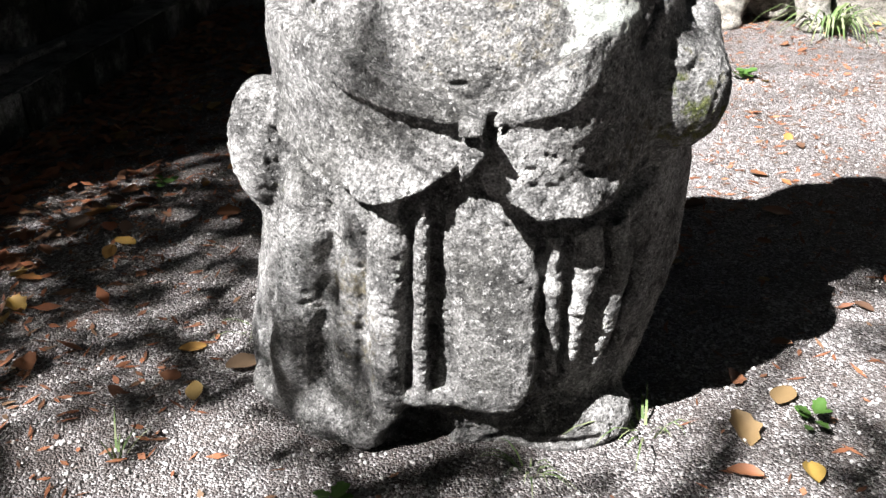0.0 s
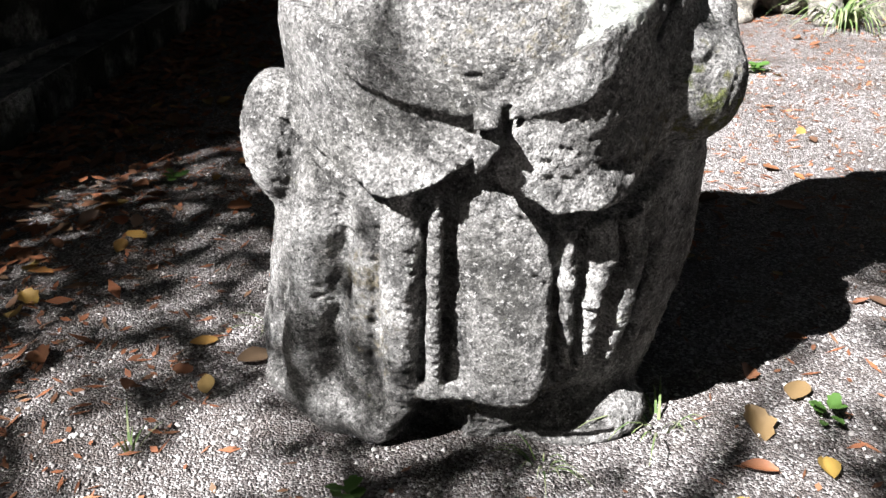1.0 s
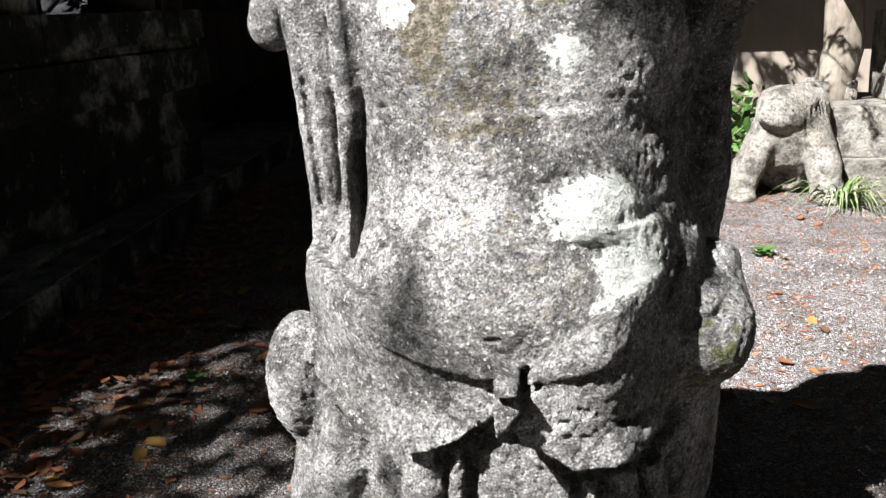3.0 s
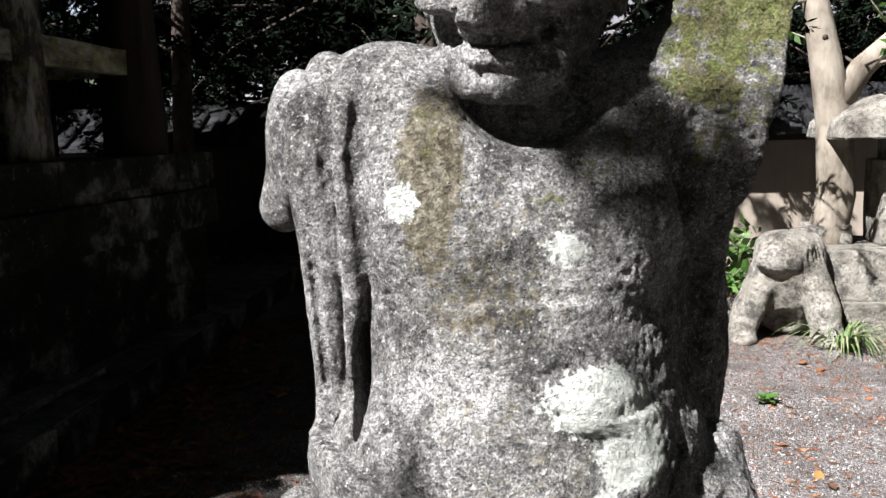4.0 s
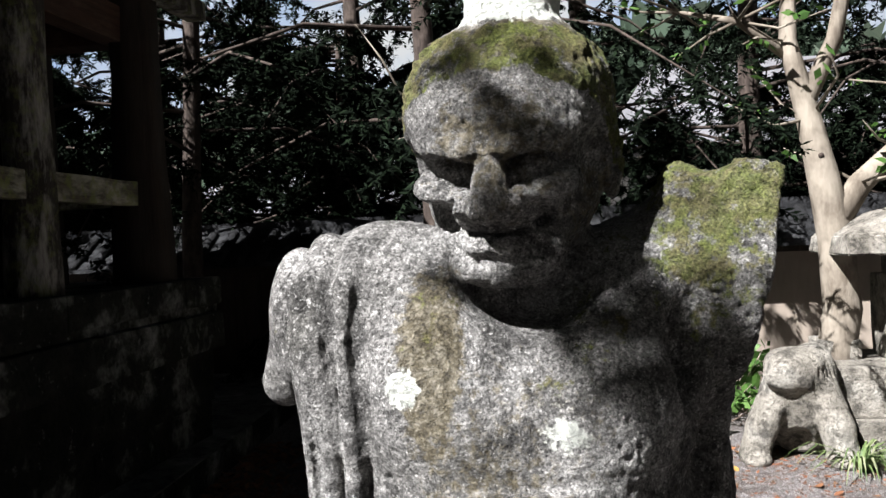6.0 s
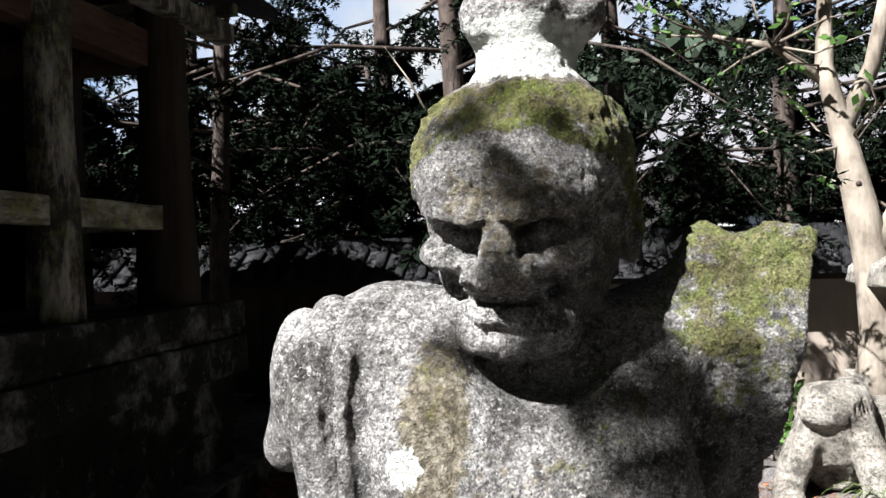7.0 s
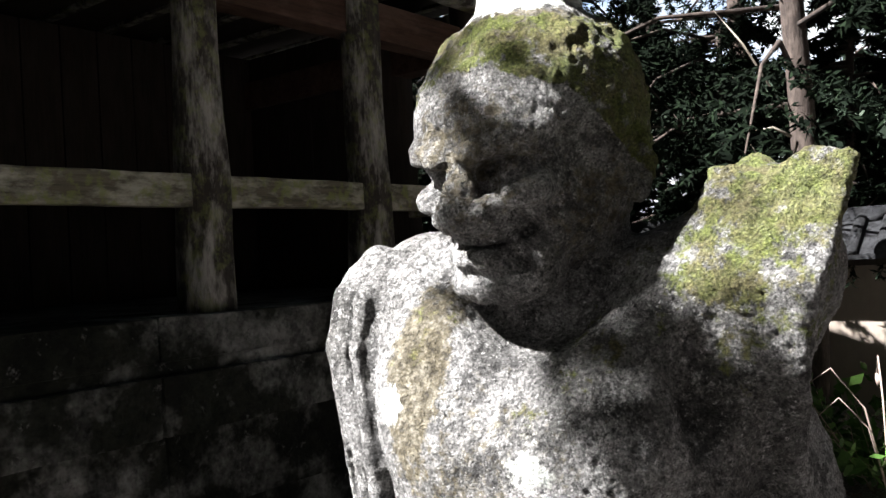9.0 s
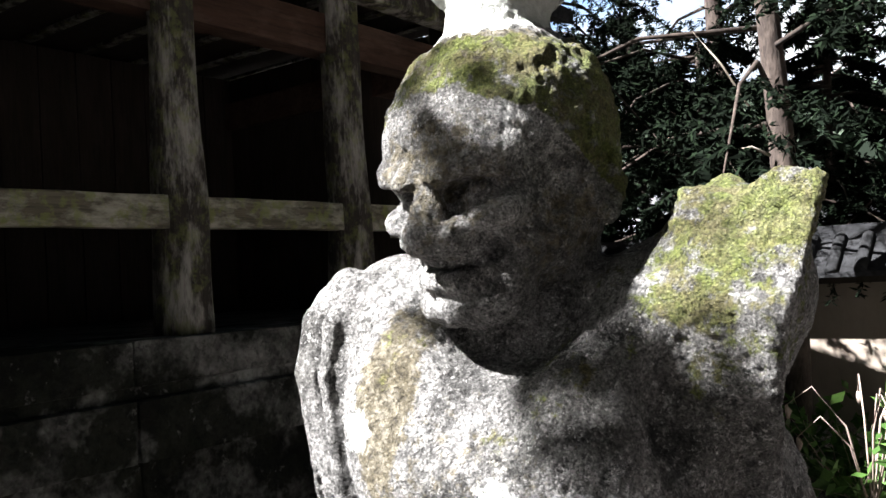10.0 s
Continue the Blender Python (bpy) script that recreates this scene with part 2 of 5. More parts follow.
def part(name, data, material, parent, label="", m=None):
    """Links a mesh or bmesh as one part under a thing."""
    if isinstance(data, bmesh.types.BMesh):
        me = bpy.data.meshes.new(name)
        data.to_mesh(me)
        data.free()
        data = me
    if material and not data.materials:
        data.materials.append(material)
    ob = new(name, data)
    ob.parent = parent
    if m is not None:
        ob.matrix_basis = m
    if label:
        ob["label"] = label
    return ob


def block(lo, hi, bevel=0.01, jitter=0.0, seed=0, cuts=0):
    """A bevelled box between two corners, a little uneven."""
    bm = bmesh.new()
    bmesh.ops.create_cube(bm, size=1)
    lo, hi = Vector(lo), Vector(hi)
    for v in bm.verts:
        v.co = Vector((lo[i] + (v.co[i] + 0.5) * (hi[i] - lo[i]) for i in range(3)))
    if cuts:
        bmesh.ops.subdivide_edges(bm, edges=bm.edges[:], cuts=cuts, use_grid_fill=True)
    if bevel:
        sharp = [e for e in bm.edges if len(e.link_faces) == 2 and e.calc_face_angle(0) > 0.5]
        bmesh.ops.bevel(bm, geom=sharp, offset=bevel, segments=2, affect="EDGES", profile=0.6)
    if jitter:
        for v in bm.verts:
            v.co += jitter * noise.noise_vector(v.co * 4.0 + Vector((seed * 3.1, seed, 0)))
    return bm


def tube(path, radii, sides=9, wob=0.0, seed=0):
    """A tapered tube along points; verts and faces."""
    verts, faces = [], []
    pts = [Vector(p) for p in path]
    for i, p in enumerate(pts):
        d = (pts[min(i + 1, len(pts) - 1)] - pts[max(i - 1, 0)]).normalized()
        a = d.orthogonal().normalized() if abs(d.z) < 0.9 else Vector((1, 0, 0))
        a = (a - d * a.dot(d)).normalized()
        b = d.cross(a)
        for k in range(sides):
            t = 2 * math.pi * k / sides
            r = radii[i] * (1 + wob * noise.noise(p * 3 + Vector((math.cos(t) + seed, math.sin(t), 0))))
            verts.append(p + (a * math.cos(t) + b * math.sin(t)) * r)
    for i in range(len(pts) - 1):
        for k in range(sides):
            k2 = (k + 1) % sides
            faces.append((i * sides + k, i * sides + k2, (i + 1) * sides + k2, (i + 1) * sides + k))
    faces.append(tuple(range(sides))[::-1])
    faces.append(tuple((len(pts) - 1) * sides + k for k in range(sides)))
    return verts, faces


def tubes(name, list_of, material, sides=8, wob=0.1):
    verts, faces = [], []
    for j, (path, radii) in enumerate(list_of):
        v, f = tube(path, radii, sides, wob, j)
        faces += [tuple(i + len(verts) for i in q) for q in f]
        verts += v
    return mesh_of(name, verts, faces, material, True)


def thing(name, label, category, at=(0, 0, 0), group="", kind=""):
    ob = new(name)
    ob.location = at
    ob.empty_display_size = 0.1
    return tagged(ob, label, category, group, kind)


LATTICE = np.random.RandomState(7).rand(64, 64, 64).astype(np.float32)


def value_noise(p, scale, octaves=3, gain=0.5):
    """Smooth value noise of an n x 3 array, about -0.5 to 0.5."""
    out, amp, total = np.zeros(len(p), np.float32), 1.0, 0.0
    for o in range(octaves):
        q = p * scale * 2 ** o + 17.3 * o
        i = np.floor(q).astype(int)
        f = q - i
        f = f * f * (3 - 2 * f)
        i0, i1 = i & 63, (i + 1) & 63
        acc = 0
        for a in (0, 1):
            wx = f[:, 0] if a else 1 - f[:, 0]
            xi = i1[:, 0] if a else i0[:, 0]
            for b in (0, 1):
                wy = f[:, 1] if b else 1 - f[:, 1]
                yi = i1[:, 1] if b else i0[:, 1]
                for c in (0, 1):
                    wz = f[:, 2] if c else 1 - f[:, 2]
                    zi = i1[:, 2] if c else i0[:, 2]
                    acc = acc + wx * wy * wz * LATTICE[xi, yi, zi]
        out += amp * (acc - 0.5)
        total += amp
        amp *= gain
    return out / total


class Carving:
    """A solid carved from rounded masses: smooth unions and cuts of distances on a grid, then skinned."""

    def __init__(self, lo, hi, step):
        self.step = step
        self.axes = [np.arange(a, b + step, step, dtype=np.float32) for a, b in zip(lo, hi)]
        self.d = np.full([len(a) for a in self.axes], 0.3, np.float32)

    def region(self, lo, hi, pad):
        s = []
        for a, l, h in zip(self.axes, lo, hi):
            i, j = np.searchsorted(a, l - pad), np.searchsorted(a, h + pad)
            s.append(slice(max(0, i), max(1, j)))
        g = [a[t] for a, t in zip(self.axes, s)]
        return tuple(s), g[0][:, None, None], g[1][None, :, None], g[2][None, None, :]

    def merge(self, s, d, k, cut):
        old = self.d[s]
        if cut:
            d = -d
            h = np.clip(0.5 - 0.5 * (d - old) / k, 0, 1)
            self.d[s] = old * h + d * (1 - h) + k * h * (1 - h)
        else:
            h = np.clip(0.5 + 0.5 * (d - old) / k, 0, 1)
            self.d[s] = d * (1 - h) + old * h - k * h * (1 - h)

    def ball(self, c, r, k=0.03, cut=False, turn=None):
        c = Vector(c)
        m = turn or Matrix.Identity(3)
        big = max(r) if turn else None
        ext = [big] * 3 if big else r
        s, x, y, z = self.region([c[i] - ext[i] for i in range(3)], [c[i] + ext[i] for i in range(3)], 0.02 + k)
        q = [m[0][i] * (x - c.x) + m[1][i] * (y - c.y) + m[2][i] * (z - c.z) for i in range(3)]
        k0 = np.sqrt(sum((q[i] / r[i]) ** 2 for i in range(3))) + 1e-6
        k1 = np.sqrt(sum((q[i] / r[i] ** 2) ** 2 for i in range(3))) + 1e-6
        self.merge(s, (k0 * (k0 - 1) / k1).astype(np.float32), k, cut)

    def lump(self, c, r, e, k=0.03, cut=False, turn=None):
        """A squarish ball with exponent e."""
        c, m, big = Vector(c), turn or Matrix.Identity(3), 1.35 * max(r)
        s, x, y, z = self.region([c[i] - big for i in range(3)], [c[i] + big for i in range(3)], 0.02 + k)
        q = [np.abs(m[0][i] * (x - c.x) + m[1][i] * (y - c.y) + m[2][i] * (z - c.z)) / r[i] for i in range(3)]
        k0 = (q[0] ** e + q[1] ** e + q[2] ** e) ** (1 / e)
        self.merge(s, ((k0 - 1) * min(r)).astype(np.float32), k, cut)

    def rod(self, pts, radii, k=0.02, cut=False):
        for (a, b), (ra, rb) in zip(zip(pts, pts[1:]), zip(radii, radii[1:])):
            a, b = Vector(a), Vector(b)
            r = max(ra, rb)
            s, x, y, z = self.region([min(a[i], b[i]) - r for i in range(3)], [max(a[i], b[i]) + r for i in range(3)], 0.02 + k)
            d = b - a
            t = np.clip(((x - a.x) * d.x + (y - a.y) * d.y + (z - a.z) * d.z) / d.length_squared, 0, 1)
            dist = np.sqrt((x - a.x - t * d.x) ** 2 + (y - a.y - t * d.y) ** 2 + (z - a.z - t * d.z) ** 2)
            self.merge(s, (dist - ra - (rb - ra) * t).astype(np.float32), k, cut)

    def shape(self, lo, hi, fn, k=0.02, cut=False):
        s, x, y, z = self.region(lo, hi, 0.03 + k)
        self.merge(s, fn(x, y, z).astype(np.float32), k, cut)

    def skin(self):
        d, n = self.d, self.d.shape
        inside = d < 0
        cnt = np.zeros([v - 1 for v in n], np.int8)
        corner = [(a, b, c) for a in (0, 1) for b in (0, 1) for c in (0, 1)]
        cut = lambda arr, o: arr[o[0]:n[0] - 1 + o[0], o[1]:n[1] - 1 + o[1], o[2]:n[2] - 1 + o[2]]
        for o in corner:
            cnt += cut(inside, o)
        act = (cnt > 0) & (cnt < 8)
        cells = np.argwhere(act)
        index = np.full(act.shape, -1, np.int32)
        index[act] = np.arange(len(cells))
        vals = {o: d[cells[:, 0] + o[0], cells[:, 1] + o[1], cells[:, 2] + o[2]] for o in corner}
        pos, num = np.zeros((len(cells), 3), np.float32), np.zeros(len(cells), np.float32)
        for o in corner:
            for ax in range(3):
                if o[ax]:
                    continue
                p = list(o)
                p[ax] = 1
                va, vb = vals[o], vals[tuple(p)]
                hit = (va < 0) != (vb < 0)
                t = np.where(hit, va / np.where(hit, va - vb, 1), 0)
                e = np.tile(np.array(o, np.float32), (len(cells), 1))
                e[:, ax] = t
                pos += e * hit[:, None]
                num += hit
        verts = np.array([a[0] for a in self.axes]) + (cells + pos / num[:, None]) * self.step
        faces = []
        for ax in range(3):
            u, v = (ax + 1) % 3, (ax + 2) % 3
            a = [slice(None)] * 3
            b = [slice(None)] * 3
            a[ax], b[ax] = slice(0, -1), slice(1, None)
            lo_in, hi_in = inside[tuple(a)], inside[tuple(b)]
            e = np.argwhere(lo_in != hi_in)
            ok = (e[:, u] > 0) & (e[:, v] > 0) & (e[:, u] < n[u] - 1) & (e[:, v] < n[v] - 1)
            e = e[ok]
            flip = lo_in[e[:, 0], e[:, 1], e[:, 2]]
            ring = []
            for du, dv in ((1, 1), (0, 1), (0, 0), (1, 0)):
                c = e.copy()
                c[:, u] -= du
                c[:, v] -= dv
                ring.append(index[c[:, 0], c[:, 1], c[:, 2]])
            q = np.stack(ring, 1)
            q[~flip] = q[~flip][:, ::-1]
            faces.append(q)
        return verts, np.concatenate(faces)


def solid_mesh(name, verts, faces, material):
    me = bpy.data.meshes.new(name)
    n = len(faces)
    me.vertices.add(len(verts))
    me.vertices.foreach_set("co", verts.astype(np.float32).ravel())
    me.loops.add(4 * n)
    me.loops.foreach_set("vertex_index", faces.astype(np.int32).ravel())
    me.polygons.add(n)
    me.polygons.foreach_set("loop_start", np.arange(0, 4 * n, 4, dtype=np.int32))
    me.polygons.foreach_set("use_smooth", np.ones(n, bool))
    me.update(calc_edges=True)
    me.materials.append(material)
    return me


def normals_of(me):
    out = np.zeros(3 * len(me.vertices), np.float32)
    me.vertices.foreach_get("normal", out)
    return out.reshape(-1, 3)


SKYGLOW = bpy.data.materials.new("open_sky")
SKYGLOW.use_nodes = True
_nt = SKYGLOW.node_tree
_em = _nt.nodes.new("ShaderNodeEmission")
_em.inputs[1].default_value = 0.24
_n = noise_tex(_nt, coords(_nt), 0.02, 5, 0.6)
_nt.links.new(ramp(_nt, _n, (0.35, (0.38, 0.60, 1.0)), (0.62, (0.95, 0.98, 1.0))), _em.inputs[0])
_nt.links.new(_em.outputs[0], _nt.nodes["Material Output"].inputs[0])

# ---- ground ----


def ground_height(x, y):
    near = max(0.0, 1 - max(abs(x) - 3.5, abs(y - 3.5) - 4.0, 0) / 2)
    return near * 0.018 * noise.noise(Vector((x * 1.3, y * 1.3, 0))) + near * 0.006 * noise.noise(Vector((x * 6, y * 6, 3)))


def build_ground():
    def spaced(lo, hi, step):
        return [lo + step * i for i in range(int((hi - lo) / step) + 1)]
    far = [-2000, -400, -80, -30, -14, -8]
    xs = far + spaced(-5.0, 5.0, 0.08) + [-v for v in far[::-1]]
    ys = far + spaced(-2.0, 9.0, 0.08) + [14, 22, 40, 90, 400, 2000]
    verts = [(x, y, ground_height(x, y)) for y in ys for x in xs]
    w = len(xs)
    faces = [(j * w + i, j * w + i + 1, (j + 1) * w + i + 1, (j + 1) * w + i) for j in range(len(ys) - 1) for i in range(w - 1)]
    return tagged(new("ground", mesh_of("ground", verts, faces, GRAVEL, True)), "pale granite gravel ground with fallen leaves and bare soil", "ground", kind="structure")


build_ground()

# ---- the stone guardian ----
CX, CY = 0.07, 1.90


def build_guardian():
    c = Carving((-0.52, 1.46, -0.06), (0.60, 2.30, 1.90), 0.004)
    # skirt and legs: a wide, squarish cone that leans back towards its foot
    zs = [-0.05, 0.0, 0.12, 0.33, 0.5, 0.62, 0.72]
    left, right = [-0.43, -0.435, -0.43, -0.380, -0.345, -0.30, -0.27], [0.30, 0.315, 0.355, 0.405, 0.41, 0.385, 0.36]
    front = [1.775, 1.755, 1.715, 1.665, 1.640, 1.632, 1.650]

    def skirt(x, y, z):
        l, r, f = np.interp(z, zs, left), np.interp(z, zs, right), np.interp(z, zs, front)
        a, b, mx = (r - l) / 2, 2.0 - f, (l + r) / 2
        q = (np.abs((x - mx) / a) ** 2.1 + np.abs((y - 2.0) / b) ** 2.1) ** (1 / 2.1)
        return np.maximum((q - 1) * np.minimum(a, b), np.maximum(z - 0.73, -0.06 - z))

    def face_y(x, z):
        l, r, f = (float(np.interp(z, zs, v)) for v in (left, right, front))
        a, b, mx = (r - l) / 2, 2.0 - f, (l + r) / 2
        t = min(0.999, abs((x - mx) / a)) ** 2.1
        return 2.0 - b * (1 - t) ** (1 / 2.1)

    def on(x, z, out=0.0):
        return (x, face_y(x, z) - out, z)

    c.shape((-0.45, 1.5, -0.06), (0.46, 2.4, 0.75), skirt, 0.02)
    # folds that run down the skirt
    def fold(xs, z0, z1, r, out, cut=False, k=0.014):
        n = 5
        pts = [on(xs[0] + (xs[1] - xs[0]) * i / n, z0 + (z1 - z0) * i / n, out) for i in range(n + 1)]
        c.rod(pts, [r] * (n + 1), k, cut)
    # a smooth band, a narrow braid between two grooves, a broad panel, then wavy folds
    fold((-0.060, -0.098), 0.54, 0.15, 0.030, 0.004)
    fold((-0.012, -0.038), 0.54, 0.16, 0.013, 0.014, False, 0.005)
    for i in range(22):
        t = i / 21
        x, z = -0.012 - 0.026 * t, 0.52 - 0.34 * t
        c.rod([on(x - 0.011, z, 0.030), on(x + 0.011, z - 0.010, 0.030)], [0.0045, 0.0045], 0.003, True)
    c.lump((0.090, face_y(0.09, 0.34) + 0.012, 0.33), (0.066, 0.036, 0.190), 3.0, 0.008)
    fold((-0.031, -0.063), 0.55, 0.14, 0.010, -0.002, True, 0.003)
    fold((0.006, -0.020), 0.55, 0.18, 0.011, -0.002, True, 0.003)
    fold((0.160, 0.166), 0.55, 0.16, 0.012, -0.004, True, 0.004)
    fold((0.176, 0.180), 0.50, 0.20, 0.010, 0.006)
    fold((0.196, 0.188), 0.52, 0.16, 0.010, -0.004, True, 0.004)
    c.rod([on(0.225, 0.50, 0.006), on(0.232, 0.42, 0.010), on(0.218, 0.34, 0.008), on(0.210, 0.20, 0.002)], [0.018, 0.020, 0.016, 0.012], 0.010)
    c.rod([on(0.245, 0.50, 0.0), on(0.256, 0.43, 0.0), on(0.240, 0.35, 0.0), on(0.228, 0.24, 0.0)], [0.010, 0.011, 0.010, 0.008], 0.004, True)
    c.rod([on(0.272, 0.48, 0.006), on(0.284, 0.41, 0.010), on(0.268, 0.32, 0.008), on(0.250, 0.20, 0.004)], [0.018, 0.020, 0.018, 0.014], 0.010)
    c.rod([on(0.298, 0.46, 0.0), on(0.300, 0.36, 0.0), on(0.282, 0.24, 0.0)], [0.010, 0.014, 0.012], 0.005, True)
    c.rod([on(0.318, 0.40, 0.0), on(0.308, 0.32, 0.006), on(0.284, 0.20, 0.004)], [0.010, 0.014, 0.012], 0.008)
    c.rod([on(0.128, 0.50, 0.022), on(0.138, 0.44, 0.024), on(0.134, 0.395, 0.026), on(0.114, 0.372, 0.028), on(0.094, 0.380, 0.028)], [0.006] * 5, 0.003, True)
    fold((-0.112, -0.150), 0.46, 0.14, 0.008, 0.0, True, 0.008)
    fold((-0.165, -0.235), 0.48, 0.12, 0.014, 0.0, True, 0.03)
    fold((-0.215, -0.300), 0.52, 0.10, 0.026, 0.0, False, 0.04)
    fold((-0.262, -0.365), 0.46, 0.08, 0.013, 0.0, True, 0.02)
    # the hem, the gap below it, and the feet
    c.rod([on(-0.36, 0.06, 0.0), on(-0.25, 0.04, 0.006), on(-0.15, 0.04, 0.01), on(-0.10, 0.10, 0.012)], [0.03, 0.03, 0.03, 0.022], 0.03)
    c.rod([on(-0.09, 0.135, 0.004), on(-0.03, 0.150, 0.008), on(0.05, 0.150, 0.010), on(0.13, 0.145, 0.010)], [0.016, 0.016, 0.018, 0.014], 0.012)
    c.lump(on(-0.050, 0.045, -0.01), (0.062, 0.060, 0.062), 2.6, 0.012, True)
    c.rod([on(0.04, 0.112, 0.0), on(0.12, 0.108, 0.0), on(0.20, 0.115, 0.0)], [0.013, 0.011, 0.012], 0.006, True)
    c.ball((0.185, 1.855, 0.030), (0.150, 0.105, 0.080), 0.015)
    c.rod([(0.08, 1.77, 0.020), (0.18, 1.748, 0.020), (0.27, 1.77, 0.025)], [0.007, 0.009, 0.008], 0.008, True)
    c.rod([(-0.33, 1.86, 0.03), (-0.24, 1.79, 0.015), (-0.16, 1.77, 0.01)], [0.035, 0.030, 0.028], 0.03)
    # trunk
    c.ball((0.06, 1.99, 0.75), (0.31, 0.20, 0.55), 0.06)
    c.ball((0.05, 1.870, 0.755), (0.305, 0.262, 0.205), 0.03)
    c.ball((0.065, 1.90, 0.93), (0.255, 0.262, 0.17), 0.06)
    c.ball((0.06, 1.89, 1.09), (0.270, 0.235, 0.235), 0.04)
    c.ball((0.08, 1.82, 1.10), (0.200, 0.175, 0.175), 0.05)
    c.ball((-0.055, 1.830, 1.15), (0.130, 0.155, 0.165), 0.035)
    c.ball((0.195, 1.87, 1.13), (0.150, 0.165, 0.17), 0.04)
    c.rod([(-0.225, 1.875, 1.270), (-0.15, 1.875, 1.285), (-0.03, 1.92, 1.275)], [0.085, 0.100, 0.10], 0.03)
    c.rod([(0.12, 1.93, 1.23), (0.24, 1.94, 1.25), (0.34, 1.93, 1.32)], [0.11, 0.115, 0.11], 0.04)
    c.rod([(-0.10, 1.86, 1.10), (-0.10, 1.88, 0.80)], [0.095, 0.11], 0.05)
    c.ball((-0.12, 1.90, 1.235), (0.16, 0.165, 0.140), 0.04)
    c.ball((0.24, 1.93, 1.22), (0.16, 0.15, 0.14), 0.05)
    # crease under the chest, and the waist
    c.rod([(-0.16, 1.690, 0.965), (-0.05, 1.640, 0.930), (0.09, 1.628, 0.915), (0.22, 1.655, 0.945), (0.31, 1.73, 1.00)], [0.006, 0.008, 0.009, 0.009, 0.008], 0.020, True)
    c.ball((0.178, 1.675, 0.880), (0.078, 0.055, 0.046), 0.012)
    c.ball((0.225, 1.695, 0.815), (0.058, 0.055, 0.070), 0.020)
    # gaps under the two flaps of cloth, then the flaps and the belly as layers with crisp edges
    c.rod([on(-0.26, 0.560), on(-0.19, 0.548), on(-0.144, 0.520), on(-0.08, 0.512), on(-0.02, 0.530), on(0.03, 0.555), on(0.06, 0.580)], [0.010, 0.016, 0.024, 0.026, 0.024, 0.018, 0.010], 0.004, True)
    c.rod([on(0.06, 0.555), on(0.11, 0.530), on(0.15, 0.500), on(0.20, 0.502), on(0.26, 0.505), on(0.33, 0.55)], [0.008, 0.014, 0.024, 0.026, 0.024, 0.014], 0.004, True)

    def layer(poly, out, k):
        px, pz = [p[0] for p in poly], [p[1] for p in poly]
        s, x, y, z = c.region((min(px), 1.5, min(pz)), (max(px), 1.95, max(pz)), 0.02)
        d2, odd = 1e9, False
        for (ax, az), (bx, bz) in zip(poly, poly[1:] + poly[:1]):
            t = np.clip(((x - ax) * (bx - ax) + (z - az) * (bz - az)) / ((bx - ax) ** 2 + (bz - az) ** 2), 0, 1)
            d2 = np.minimum(d2, (x - ax - t * (bx - ax)) ** 2 + (z - az - t * (bz - az)) ** 2)
            if az != bz:
                odd = odd ^ (((az > z) != (bz > z)) & (x < (bx - ax) * (z - az) / (bz - az) + ax))
        m = np.where(odd, -1, 1) * np.sqrt(d2)
        thick = out(x, z) if callable(out) else out
        d = c.d[s] - thick
        rim = np.maximum(d, m) + 0.25 * np.maximum(0, 0.012 - np.maximum(np.abs(d), np.abs(m)))
        c.merge(s, np.maximum(rim, y - 1.93).astype(np.float32), k, False)
    # right flap with draped ripples, left flap over it, and the belly fold over both
    layer([(0.088, 0.644), (0.070, 0.606), (0.080, 0.572), (0.110, 0.557), (0.150, 0.527), (0.196, 0.532), (0.25, 0.533), (0.299, 0.575), (0.335, 0.63), (0.350, 0.72), (0.335, 0.82), (0.26, 0.80), (0.16, 0.72), (0.11, 0.67)],
          lambda x, z: 0.066 + 0.006 * np.sin(42 * (z - 0.55) - 30 * (x - 0.1)) * np.clip((x - 0.12) / 0.1, 0, 1), 0.004)
    layer([(-0.285, 0.600), (-0.207, 0.588), (-0.175, 0.571), (-0.144, 0.552), (-0.08, 0.543), (-0.04, 0.552), (0.001, 0.568), (0.058, 0.606), (0.084, 0.640), (0.070, 0.664), (-0.02, 0.70), (-0.13, 0.76), (-0.26, 0.80)], 0.036, 0.004)
    layer([(-0.21, 0.770), (-0.144, 0.716), (-0.10, 0.694), (-0.04, 0.680), (0.035, 0.668), (0.109, 0.673), (0.181, 0.691), (0.216, 0.710), (0.255, 0.757), (0.300, 0.82), (0.30, 0.95), (-0.15, 0.95)],
          lambda x, z: 0.018 * np.clip((0.93 - z) / 0.20, 0, 1) * np.clip((x + 0.20) / 0.16, 0.0, 1), 0.004)
    c.rod([(0.03, 1.610, 0.656), (0.10, 1.608, 0.660), (0.17, 1.622, 0.682), (0.22, 1.648, 0.704), (0.270, 1.69, 0.756), (0.315, 1.74, 0.82)], [0.003, 0.004, 0.006, 0.008, 0.010, 0.012], 0.003, True)
    c.rod([(0.066, 1.603, 0.604), (0.098, 1.603, 0.658)], [0.006, 0.004], 0.003, True)
    c.rod([(0.17, 1.60, 0.60), (0.25, 1.625, 0.590), (0.33, 1.70, 0.63)], [0.005, 0.008, 0.006], 0.008, True)
    c.rod([(0.21, 1.61, 0.655), (0.28, 1.65, 0.640), (0.34, 1.72, 0.68)], [0.004, 0.008, 0.006], 0.008, True)
    c.ball((0.045, 1.582, 0.717), (0.026, 0.020, 0.006), 0.003, True)
    # cloth band that falls from the shoulder, and the sleeve end at the hip
    c.ball((-0.235, 1.885, 1.255), (0.080, 0.09, 0.10), 0.03)
